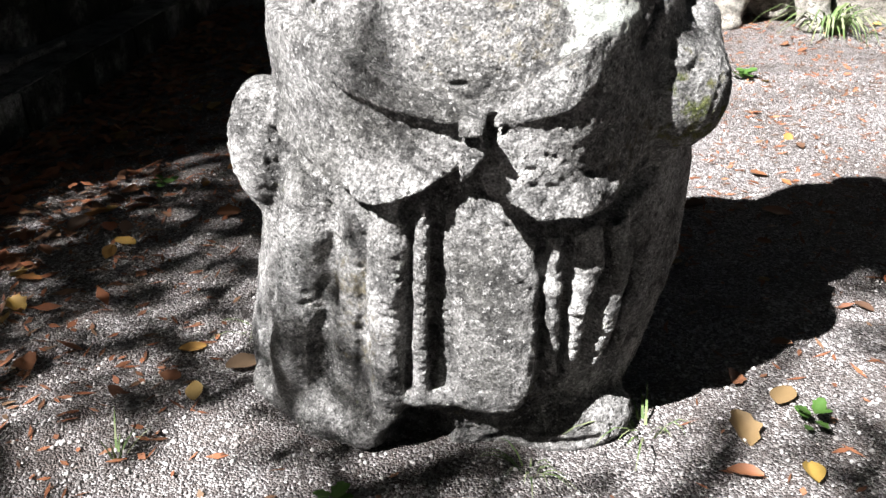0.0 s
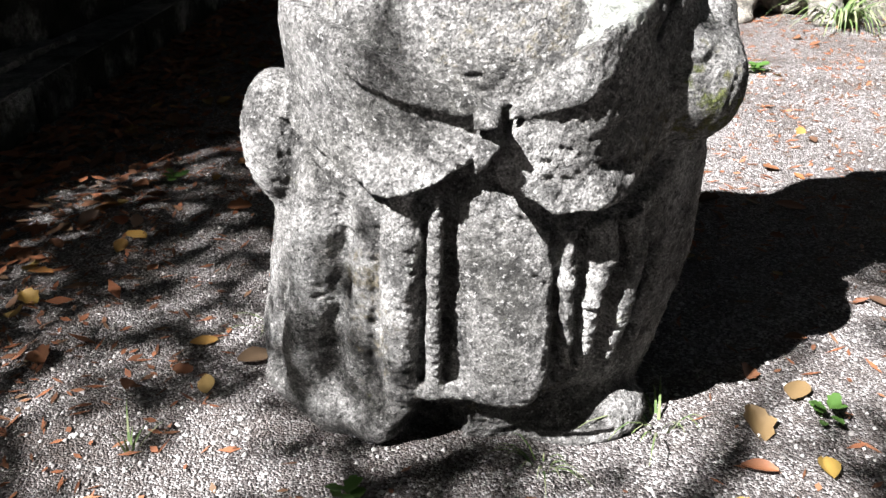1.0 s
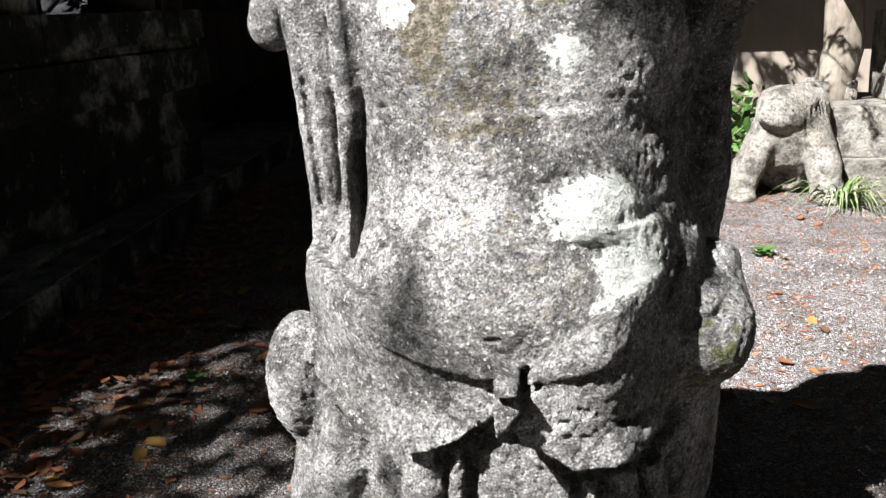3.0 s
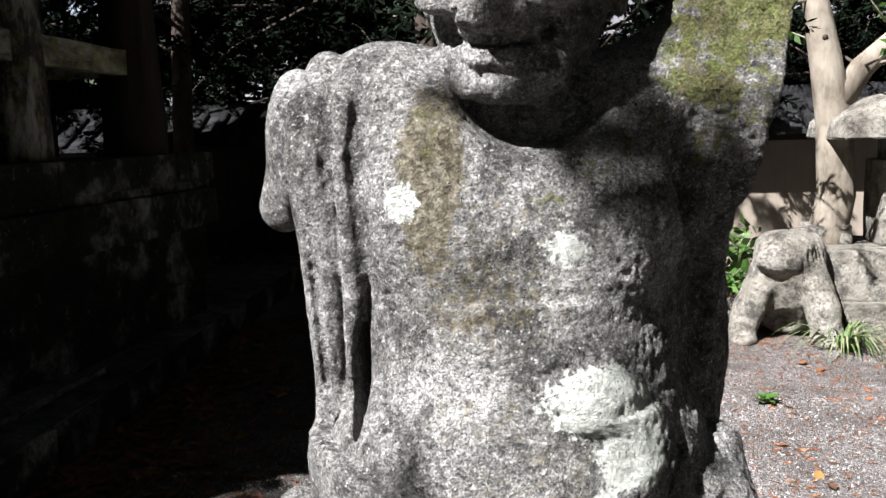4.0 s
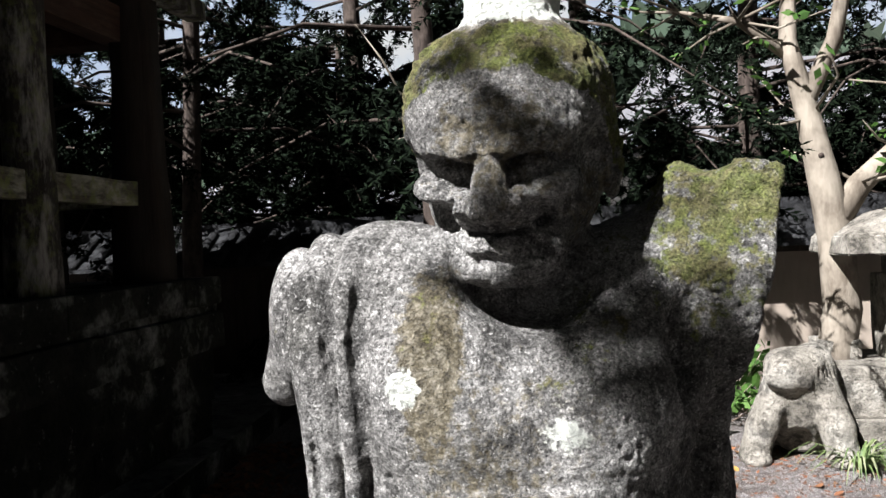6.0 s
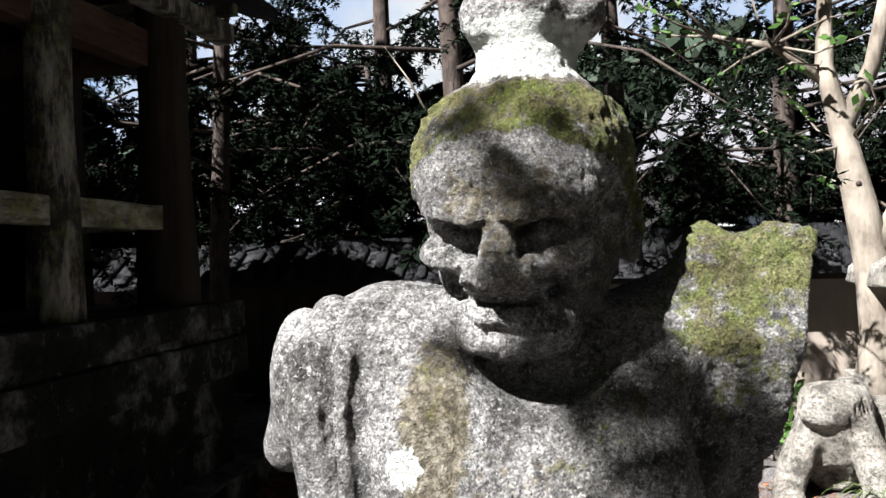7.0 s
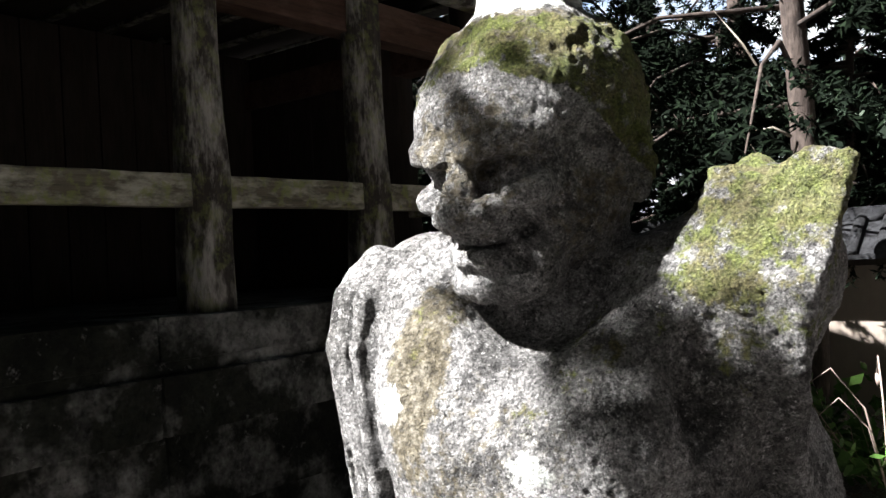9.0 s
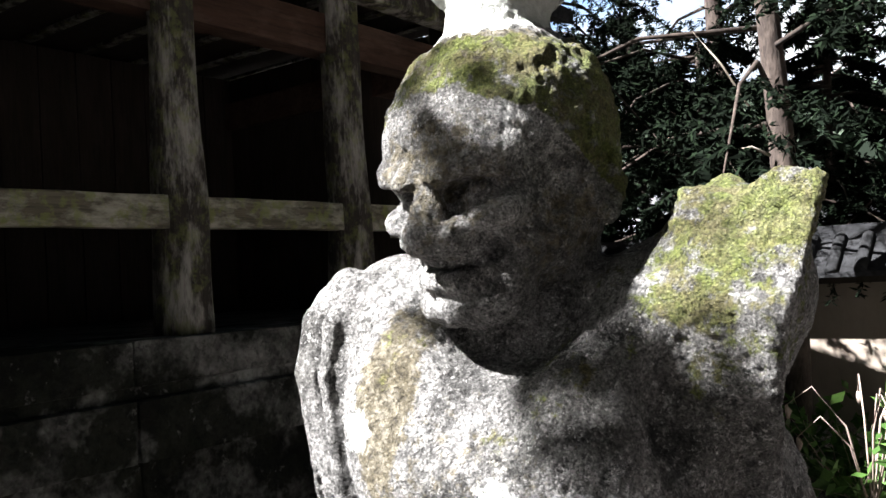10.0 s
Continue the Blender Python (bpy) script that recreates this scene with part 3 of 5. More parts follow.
    c.rod([(-0.170, 1.800, 1.350), (-0.180, 1.750, 1.29), (-0.180, 1.736, 1.22), (-0.176, 1.748, 1.05), (-0.188, 1.780, 0.85), (-0.215, 1.80, 0.66)], [0.022, 0.024, 0.024, 0.022, 0.019, 0.018], 0.005)
    c.rod([(-0.222, 1.825, 1.345), (-0.234, 1.785, 1.29), (-0.238, 1.772, 1.22), (-0.228, 1.783, 1.05), (-0.232, 1.81, 0.85), (-0.25, 1.82, 0.66)], [0.034, 0.040, 0.042, 0.036, 0.028, 0.024], 0.005)
    c.ball((-0.284, 1.86, 1.245), (0.052, 0.065, 0.112), 0.012)
    c.rod([(-0.196, 1.79, 1.375), (-0.204, 1.748, 1.31), (-0.204, 1.730, 1.24), (-0.198, 1.740, 1.05), (-0.206, 1.772, 0.85), (-0.230, 1.790, 0.68)], [0.008, 0.014, 0.015, 0.014, 0.012, 0.009], 0.004, True)
    c.rod([(-0.144, 1.785, 1.375), (-0.150, 1.735, 1.31), (-0.157, 1.712, 1.22), (-0.151, 1.722, 1.05), (-0.156, 1.73, 0.93)], [0.008, 0.013, 0.015, 0.015, 0.015], 0.005, True)
    c.rod([(-0.246, 1.735, 1.12), (-0.238, 1.752, 1.05), (-0.236, 1.785, 0.86)], [0.004, 0.009, 0.007], 0.006, True)
    c.rod([(-0.285, 1.80, 1.24), (-0.276, 1.795, 1.16), (-0.268, 1.800, 1.04)], [0.003, 0.006, 0.006], 0.006, True)
    c.rod([(-0.206, 1.705, 1.235), (-0.190, 1.700, 1.245), (-0.160, 1.690, 1.262)], [0.009, 0.009, 0.006], 0.004, True)
    c.ball((-0.168, 1.77, 0.87), (0.015, 0.10, 0.10), 0.008, True)
    c.rod([(-0.270, 1.89, 1.24), (-0.326, 1.895, 1.135)], [0.070, 0.044], 0.02)
    c.ball((-0.312, 1.845, 0.545), (0.060, 0.080, 0.115), 0.012)
    c.rod([(-0.330, 1.855, 0.57), (-0.298, 1.83, 0.40)], [0.036, 0.024], 0.015)
    c.rod([(-0.255, 1.755, 0.66), (-0.258, 1.745, 0.54), (-0.262, 1.755, 0.42)], [0.010, 0.014, 0.014], 0.008, True)
    # raised arm, broken off level above the shoulder
    def stump(x, y, z):
        mid = np.interp(z, [0.9, 1.1, 1.26, 1.40, 1.47], [0.285, 0.31, 0.345, 0.388, 0.405])
        hw = np.interp(z, [0.9, 1.1, 1.26, 1.47], [0.105, 0.105, 0.10, 0.088])
        top = 1.448 + 0.009 * np.sin(x * 62) + 0.010 * np.sin(x * 27 + y * 31) + 0.12 * np.maximum(0, x - 0.44)
        yf = np.interp(z, [0.9, 1.05, 1.20, 1.30, 1.35, 1.47], [1.93, 1.91, 1.83, 1.81, 1.845, 1.880])
        back = np.interp(z, [0.9, 1.25, 1.47], [2.10, 2.06, 1.99])
        dx = np.maximum(x + 0.42 * np.maximum(y - yf, 0) - mid - hw, mid - hw - x) + 0.02
        dy = np.maximum(yf - y, y - back) + 0.02
        side = np.sqrt(np.maximum(dx, 0) ** 2 + np.maximum(dy, 0) ** 2) + np.minimum(np.maximum(dx, dy), 0) - 0.02
        return np.maximum(np.maximum(side, z - top), 0.9 - z)
    c.shape((0.15, 1.80, 0.9), (0.52, 2.1, 1.49), stump, 0.03)
    c.ball((0.33, 1.79, 1.19), (0.05, 0.03, 0.09), 0.04, True)
    # the flank turns away sharply beside the belly and the skirt
    def flank(x, y, z):
        x0 = np.interp(z, [0.0, 0.5, 0.8, 1.0, 1.12, 1.20], [0.235, 0.265, 0.275, 0.235, 0.265, 0.40])
        return -((x - x0) * 0.86 - (y - 1.66) * 0.51)
    c.shape((0.20, 1.5, 0.10), (0.56, 2.0, 1.27), flank, 0.022, True)
    # drapery at the other hip, with its knotted tail
    c.ball((0.325, 2.03, 0.90), (0.090, 0.12, 0.26), 0.03)
    c.ball((0.345, 1.82, 0.66), (0.085, 0.10, 0.095), 0.03)
    c.ball((0.374, 1.89, 0.69), (0.040, 0.066, 0.088), 0.012)
    c.rod([(0.392, 1.88, 0.755), (0.402, 1.87, 0.70), (0.384, 1.87, 0.610)], [0.018, 0.022, 0.016], 0.008)
    c.rod([(0.380, 1.825, 0.77), (0.384, 1.815, 0.69), (0.374, 1.825, 0.61)], [0.006, 0.010, 0.008], 0.006, True)
    c.rod([(0.383, 1.81, 0.74), (0.390, 1.80, 0.66), (0.384, 1.82, 0.60)], [0.005, 0.006, 0.006], 0.010, True)
    c.rod([(0.30, 1.72, 0.70), (0.36, 1.735, 0.70), (0.385, 1.77, 0.74)], [0.006, 0.008, 0.006], 0.012, True)
    # the upper chest slopes back to the neck, with a hollow below the chin
    def slope(x, y, z):
        w = np.clip((x + 0.13) / 0.20, 0, 1)
        lean = (y - 1.640 - 0.028 * w - 0.66 * w * np.maximum(z - 1.105, 0)) * 0.85
        return np.maximum(np.maximum(lean, z - 1.31), x - 0.25)
    c.shape((-0.16, 1.50, 1.08), (0.30, 1.90, 1.36), slope, 0.035, True)
    c.ball((0.105, 1.74, 1.360), (0.150, 0.125, 0.140), 0.014, True)
    c.rod([(0.190, 1.790, 1.190), (0.255, 1.840, 1.262), (0.335, 1.90, 1.340)], [0.045, 0.050, 0.055], 0.03)

    def armpit(x, y, z):
        x0 = np.interp(z, [0.9, 1.08, 1.18, 1.26, 1.36], [0.240, 0.255, 0.330, 0.400, 0.46])
        return -((x - x0) * 0.86 - (y - 1.66) * 0.51)
    c.shape((0.20, 1.5, 0.92), (0.56, 2.05, 1.36), armpit, 0.02, True)
    # neck and head; the head is turned a little and bows
    yaw, bow = radians(10), radians(12)
    o, r = Vector((0.070, 1.83, 1.48)), Vector((math.cos(yaw), -math.sin(yaw), 0))
    level = Vector((-math.sin(yaw), -math.cos(yaw), 0))
    f = level * math.cos(bow) - Vector((0, 0, math.sin(bow)))
    u = Vector((0, 0, math.cos(bow))) + level * math.sin(bow)
    head_m = Matrix((r, -f, u)).transposed()

    def P(p, q, h):
        return o + r * p + f * q + u * h

    def hb(p, q, h, rad, k=0.02, cut=False, rot=(0, 0, 0), e=2.0):
        m = head_m @ Euler([radians(v) for v in rot]).to_matrix()
        if e == 2.0:
            c.ball(P(p, q, h), rad, k, cut, m)
        else:
            c.lump(P(p, q, h), rad, e, k, cut, m)

    def hr(pts, radii, k=0.012, cut=False):
        c.rod([P(*v) for v in pts], radii, k, cut)

    c.rod([(0.085, 1.95, 1.20), P(0.01, -0.03, -0.06)], [0.095, 0.078], 0.03)
    c.rod([(0.035, 1.86, 1.22), (0.045, 1.80, 1.32)], [0.022, 0.026], 0.02)
    hb(0, -0.018, 0.050, (0.149, 0.140, 0.150), 0.02, e=2.4)
    hb(0, 0.000, -0.050, (0.128, 0.112, 0.104), 0.03, e=2.3)
    hb(0, 0.050, 0.062, (0.122, 0.086, 0.072), 0.03, e=2.4)
    hb(0.002, 0.088, -0.138, (0.088, 0.064, 0.038), 0.012, e=2.3)
    hb(0, 0.070, -0.075, (0.096, 0.066, 0.050), 0.025)
    for s in (-1, 1):
        # heavy brow, deep slanting eye, swollen cheekbone, undercut cheek, flared nostril
        hb(s * 0.058, 0.116, 0.040, (0.060, 0.036, 0.024), 0.010, rot=(0, s * -8, s * 24), e=2.3)
        hb(s * 0.026, 0.138, 0.030, (0.022, 0.020, 0.014), 0.008)
        hb(s * 0.064, 0.156, 0.006, (0.052, 0.068, 0.020), 0.003, True, rot=(0, s * -10, s * 20))
        hb(s * 0.064, 0.094, 0.004, (0.034, 0.026, 0.017), 0.003, rot=(0, s * -14, s * 20))
        hr([(s * 0.034, 0.118, 0.012), (s * 0.064, 0.112, 0.002), (s * 0.094, 0.094, 0.014)], [0.0022, 0.0028, 0.002], 0.002, True)
        hb(s * 0.078, 0.098, -0.026, (0.056, 0.042, 0.021), 0.008, rot=(0, s * -14, s * 30), e=2.3)
        hb(s * 0.078, 0.128, -0.070, (0.036, 0.040, 0.024), 0.012, True, rot=(0, s * 28, s * 30))
        hb(s * 0.038, 0.136, -0.044, (0.024, 0.030, 0.021), 0.008)
        hb(s * 0.020, 0.166, -0.056, (0.009, 0.012, 0.006), 0.004, True)
        hr([(s * 0.050, 0.152, -0.040), (s * 0.066, 0.142, -0.062), (s * 0.082, 0.122, -0.090)], [0.007, 0.011, 0.008], 0.005, True)
        hb(s * 0.080, 0.092, -0.108, (0.012, 0.022, 0.024), 0.014)
        hb(s * 0.138, 0.060, -0.005, (0.022, 0.050, 0.045), 0.02, True)
        hb(s * 0.145, -0.035, -0.005, (0.018, 0.036, 0.070), 0.010)
        hb(s * 0.154, -0.030, -0.005, (0.010, 0.018, 0.045), 0.008, True)
    # frown lines, nose with a crease at its root
    hr([(-0.07, 0.138, 0.082), (-0.02, 0.148, 0.090), (0.03, 0.148, 0.088), (0.08, 0.128, 0.078)], [0.002, 0.004, 0.004, 0.002], 0.008, True)
    hr([(-0.012, 0.150, 0.062), (-0.014, 0.156, 0.040)], [0.004, 0.004], 0.005, True)
    hr([(0.016, 0.150, 0.062), (0.018, 0.156, 0.040)], [0.004, 0.004], 0.005, True)
    hr([(0.004, 0.134, 0.020), (0.004, 0.148, -0.010), (0.003, 0.156, -0.036)], [0.015, 0.022, 0.030], 0.010)
    hr([(-0.020, 0.152, 0.024), (0.004, 0.158, 0.022), (0.028, 0.152, 0.024)], [0.004, 0.004, 0.004], 0.003, True)
    hb(0.003, 0.158, -0.042, (0.034, 0.030, 0.023), 0.006, e=2.4)
    # upper lip, open mouth, teeth, lower lip and the band of the chin
    hb(0, 0.100, -0.066, (0.064, 0.056, 0.017), 0.012)
    hb(0.006, 0.176, -0.087, (0.066, 0.068, 0.014), 0.003, True, rot=(0, 4, 0))
    hr([(-0.034, 0.124, -0.077), (0.0, 0.130, -0.079), (0.034, 0.124, -0.080)], [0.007, 0.008, 0.007], 0.003)
    for x in (-0.022, -0.008, 0.006, 0.020):
        hr([(x, 0.138, -0.070), (x, 0.138, -0.088)], [0.0018, 0.0018], 0.001, True)
    hr([(-0.060, 0.110, -0.098), (-0.03, 0.136, -0.104), (0.02, 0.138, -0.108), (0.062, 0.112, -0.100)], [0.010, 0.013, 0.014, 0.010], 0.005)
    hr([(-0.060, 0.138, -0.118), (-0.02, 0.150, -0.124), (0.03, 0.148, -0.125), (0.07, 0.128, -0.118)], [0.005, 0.007, 0.007, 0.004], 0.005, True)
    # hair: a low cap with a raised brim, a tied neck and a lobed topknot
    def cap(x, y, z):
        d = [x - o.x, y - o.y, z - o.z]
        p, q, h = (m.x * d[0] + m.y * d[1] + m.z * d[2] for m in (r, f, u))
        e = ((np.abs(p / 0.158) ** 2.3 + np.abs((q + 0.020) / 0.143) ** 2.3 + np.abs((h - 0.060) / 0.148) ** 2.3) ** (1 / 2.3) - 1) * 0.14
        line = 0.134 - 2.4 * p * p - 1.1 * np.maximum(0, 0.060 - q)
        return np.maximum(e, line - h)
    c.shape((-0.16, 1.62, 1.34), (0.31, 2.06, 1.74), cap, 0.003)
    c.rod([(0.078, 1.822, 1.635), (0.080, 1.828, 1.690)], [0.100, 0.070], 0.02)
    c.rod([(0.080, 1.828, 1.690), (0.084, 1.830, 1.745)], [0.068, 0.078], 0.012)
    for x, y, z, rad in ((0.040, 1.805, 1.772, 0.050), (0.098, 1.790, 1.782, 0.052), (0.150, 1.815, 1.772, 0.048), (0.055, 1.865, 1.770, 0.055), (0.125, 1.870, 1.772, 0.055), (0.098, 1.832, 1.798, 0.046)):
        c.ball((x, y, z), (rad, rad, rad * 0.95), 0.018)
    c.rod([(-0.01, 1.82, 1.722), (0.03, 1.762, 1.724), (0.09, 1.742, 1.726), (0.15, 1.768, 1.724), (0.18, 1.83, 1.722)], [0.008] * 5, 0.010, True)

    verts, faces = c.skin()
    me = solid_mesh("guardian_statue", verts, faces, STONE)
    nrm = normals_of(me)
    worn = value_noise(verts, 9, 2) * 0.007 + value_noise(verts, 45, 3, 0.9) * 0.009
    pit = np.clip(-value_noise(verts, 75, 2) - 0.15, 0, 1) * 0.025
    p, q, h = ((verts - np.array(o)) @ np.array(m) for m in (r, f, u))
    crown = np.clip((h - 0.134 + 2.4 * p * p + 1.1 * np.maximum(0, 0.060 - q)) / 0.008, 0, 1) * np.clip((1.672 - verts[:, 2]) / 0.02, 0, 1) * (verts[:, 2] > 1.42)
    worn = worn + crown * np.clip(value_noise(verts, 38, 3, 0.7) + 0.12, 0, 1) * 0.020
    cloth = np.where((verts[:, 0] < -0.135) & (verts[:, 2] > 0.62), 0.35, 1.0)
    cloth = np.where(verts[:, 2] > 1.70, 0.55, cloth)
    verts = verts + nrm * (cloth * (worn - pit))[:, None]
    me.vertices.foreach_set("co", verts.astype(np.float32).ravel())
    me.update()

    def spread(name, blobs, base=0.0):
        v = np.zeros(len(verts), np.float32) + base
        for at, rad, amount in blobs:
            q = np.sqrt((((verts - np.array(at)) / np.array(rad)) ** 2).sum(1))
            v = np.maximum(v, amount * np.clip(1.25 - 0.75 * q, 0, 1))
        v += value_noise(verts, 14, 3) * 0.25
        me.attributes.new(name, "FLOAT", "POINT").data.foreach_set("value", v.astype(np.float32))
    spread("moss", [((0.30, 1.80, 1.33), (0.10, 0.10, 0.07), 0.66), ((0.20, 1.74, 1.24), (0.05, 0.08, 0.035), 0.45), ((0.40, 1.86, 1.41), (0.12, 0.10, 0.09), 0.75), ((0.36, 1.86, 1.30), (0.10, 0.10, 0.10), 0.68), 
                    ((0.36, 1.75, 0.64), (0.08, 0.10, 0.08), 0.5), ((-0.055, 1.68, 1.26), (0.035, 0.10, 0.06), 0.34), ((0.15, 1.67, 1.19), (0.06, 0.08, 0.05), 0.40), ((0.24, 1.80, 1.27), (0.06, 0.1, 0.05), 0.42)], 0.66 * crown)
    # brown chest streak and stains; face and belly blobs also paint soft shade
    spread("stain_shade", [((0.08, 1.66, 1.10), (0.22, 0.12, 0.17), 0.44), ((0.06, 1.67, 1.49), (0.17, 0.13, 0.12), 0.55), ((0.20, 1.80, 1.40), (0.12, 0.15, 0.12), 0.5), ((0.12, 1.60, 0.78), (0.18, 0.10, 0.10), 0.42), ((0.30, 1.70, 0.60), (0.14, 0.12, 0.10), 0.45), ((-0.045, 1.67, 1.20), (0.046, 0.14, 0.14), 1.1), ((0.03, 1.64, 1.02), (0.17, 0.14, 0.10), 0.55), ((0.13, 1.66, 1.10), (0.12, 0.08, 0.08), 0.45), ((0.075, 1.64, 1.57), (0.12, 0.08, 0.05), 0.38),
                     ((0.05, 1.58, 0.76), (0.12, 0.1, 0.12), 0.36), ((0.0, 1.64, 0.86), (0.18, 0.12, 0.08), 0.42), ((-0.14, 1.70, 0.30), (0.10, 0.10, 0.22), 0.45), ((0.08, 1.72, 1.64), (0.17, 0.15, 0.05), 0.75), ((0.05, 1.75, 0.12), (0.35, 0.15, 0.07), 0.38)])
    spread("lichen", [((0.185, 1.66, 0.88), (0.085, 0.08, 0.05), 0.95), ((0.225, 1.66, 0.82), (0.05, 0.08, 0.06), 0.95), ((0.20, 1.66, 0.745), (0.045, 0.08, 0.035), 0.95),
                      ((-0.085, 1.66, 1.155), (0.028, 0.06, 0.032), 0.95), ((0.13, 1.66, 1.13), (0.09, 0.08, 0.05), 0.44), ((-0.05, 1.61, 0.40), (0.03, 0.06, 0.10), 0.42), ((0.080, 1.80, 1.715), (0.11, 0.13, 0.048), 1.1), ((0.090, 1.76, 1.80), (0.14, 0.16, 0.05), 0.40), ((0.14, 1.66, 1.09), (0.05, 0.08, 0.04), 0.62), ((0.02, 1.66, 1.22), (0.03, 0.08, 0.03), 0.62)])
    return tagged(new("guardian_statue", me), "weathered grey stone guardian statue with lichen, moss and broken arms", "statue")


build_guardian()

# ---- wooden pavilion on its stone podium ----
POST_X, RAIL_LO, RAIL_HI, DECK = -2.27, 1.61, 1.745, 1.175


def build_podium():
    pod = thing("stone_podium", "mossy cut stone podium darkened for shade, with stepped courses under the pavilion", "podium", kind="structure")
    rng = random.Random(4)
    courses = [(-2.08, 1.010, 1.175, 0.012), (-2.10, 0.965, 1.010, 0.0), (-2.06, 0.735, 0.962, 0.014), (-2.14, 0.40, 0.732, 0.010), (-2.17, -0.05, 0.397, 0.010)]
    for i, (x, z0, z1, bev) in enumerate(courses):
        y = 1.4
        while y < 5.55:
            length = rng.uniform(1.1, 1.7)
            y1 = min(y + length, 5.6)
            part("stone_block", block((-2.6, y + 0.003, z0), (x + rng.uniform(-0.006, 0.006), y1 - 0.003, z1), bev, 0.008, i * 7 + int(y * 3), 2), SHADED_PODIUM, pod)
            y = y1
    part("stone_floor", block((-5.4, 1.4, 0.9), (-2.6, 5.6, 1.172), 0.01), PAVING, pod)
    part("stone_floor", block((-5.4, 1.4, -0.05), (-2.6, 5.6, 0.9), 0.0), SHADED_PODIUM, pod)


build_podium()


def post_mesh(w0, w1, h, seed):
    bm = bmesh.new()
    bmesh.ops.create_cube(bm, size=1)
    vert = [e for e in bm.edges if abs(e.verts[0].co.z - e.verts[1].co.z) > 0.5]
    bmesh.ops.bevel(bm, geom=vert, offset=0.09, segments=2, affect="EDGES")
    vert = [e for e in bm.edges if abs(e.verts[0].co.z - e.verts[1].co.z) > 0.5]
    bmesh.ops.subdivide_edges(bm, edges=vert, cuts=14)
    for v in bm.verts:
        t = v.co.z + 0.5
        w = w0 + (w1 - w0) * min(1, t * 1.6)
        v.co = Vector((v.co.x * w, v.co.y * w, t * h))
        v.co += 0.012 * noise.noise_vector(v.co * 3 + Vector((seed, 0, 0)))
    for fc in bm.faces:
        fc.smooth = True
    return bm


def build_pavilion():
    pav = thing("pavilion", "old weathered timber pavilion, open sided and dark inside", "building")
    H = 1.75
    for i, (x, y) in enumerate([(POST_X, 1.96), (POST_X, 3.0), (POST_X, 4.02), (POST_X, 5.02), (-2.95, 5.02), (-5.0, 5.02)]):
        w = 0.26 if y > 4.9 else 0.185
        # far posts get the near-black copy of the wood as painted shade
        part("post", post_mesh(w * 1.05, w * 0.82, H, i * 2.3), SHADED_WOOD if y > 4.9 else POSTWOOD, pav, m=Matrix.Translation((x, y, DECK)))
    ys = [1.96, 3.0, 4.02, 5.02]
    for i in range(len(ys) - 1):
        part("rail", block((POST_X - 0.035, ys[i] + 0.07, RAIL_LO), (POST_X + 0.045, ys[i + 1] - 0.07, RAIL_HI), 0.008, 0.007, i, 3), RAILWOOD, pav)
    part("rail", block((-5.0, 4.99, RAIL_LO), (POST_X - 0.1, 5.06, RAIL_HI), 0.008, 0.006, 9, 3), RAILWOOD, pav)
    # lintels, eave beam, rafters and roof
    part("lintel", block((POST_X - 0.16, 1.6, 2.52), (POST_X - 0.02, 5.3, 2.72), 0.01, 0.006, 1, 3), BEAMWOOD, pav, "reddish dark timber lintel")
    part("beam", block((POST_X + 0.06, 1.5, 2.78), (POST_X + 0.18, 5.6, 2.90), 0.012, 0.006, 2, 3), POSTWOOD, pav)
    part("lintel", block((-5.1, 4.93, 2.52), (POST_X - 0.16, 5.10, 2.72), 0.01, 0.006, 3, 2), BEAMWOOD, pav)
    part("back_wall", block((-5.25, 1.6, DECK), (-5.10, 5.1, 3.0), 0.0), SHADED_WOOD, pav)
    # unseen wall, added to keep daylight out of the pavilion
    part("end_wall", block((-5.1, 1.66, DECK), (POST_X - 0.1, 1.76, 2.95), 0.0), SHADED_WOOD, pav)
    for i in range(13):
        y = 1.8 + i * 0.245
        part("wall_plank", block((-4.35, y, DECK), (-4.31, y + 0.238, 2.9), 0.004), SHADED_WOOD, pav)
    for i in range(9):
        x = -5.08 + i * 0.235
        part("wall_plank", block((x, 4.98, DECK), (x + 0.228, 5.02, 2.9), 0.004), SHADED_WOOD, pav)
    part("ceiling_board", block((-5.2, 1.6, 2.95), (POST_X + 0.05, 5.3, 3.0), 0.0), SHADED_WOOD, pav)
    for i in range(11):
        y = 1.45 + i * 0.4
        part("rafter", block((-5.6, y, 2.93), (-2.02, y + 0.07, 3.0), 0.006), POSTWOOD, pav)
    verts, faces = [], []
    prof = [(-1.95, 3.0), (-2.8, 3.30), (-3.9, 4.15), (-5.2, 3.42), (-6.2, 3.08)]
    ys2 = (1.35, 6.0)
    for dz in (0, 0.10):
        for y in ys2:
            verts += [(x, y, z + dz) for x, z in prof]
    n = len(prof)
    for i in range(n - 1):
        faces += [(i, i + 1, n + i + 1, n + i), (2 * n + i, 3 * n + i, 3 * n + i + 1, 2 * n + i + 1), (i, 2 * n + i, 2 * n + i + 1, i + 1), (n + i, n + i + 1, 3 * n + i + 1, 3 * n + i)]
    faces += [(0, n, 3 * n, 2 * n), (n - 1, 3 * n - 1, 4 * n - 1, 2 * n - 1)]
    part("roof", mesh_of("roof", verts, faces), ROOFTILE, pav)


build_pavilion()


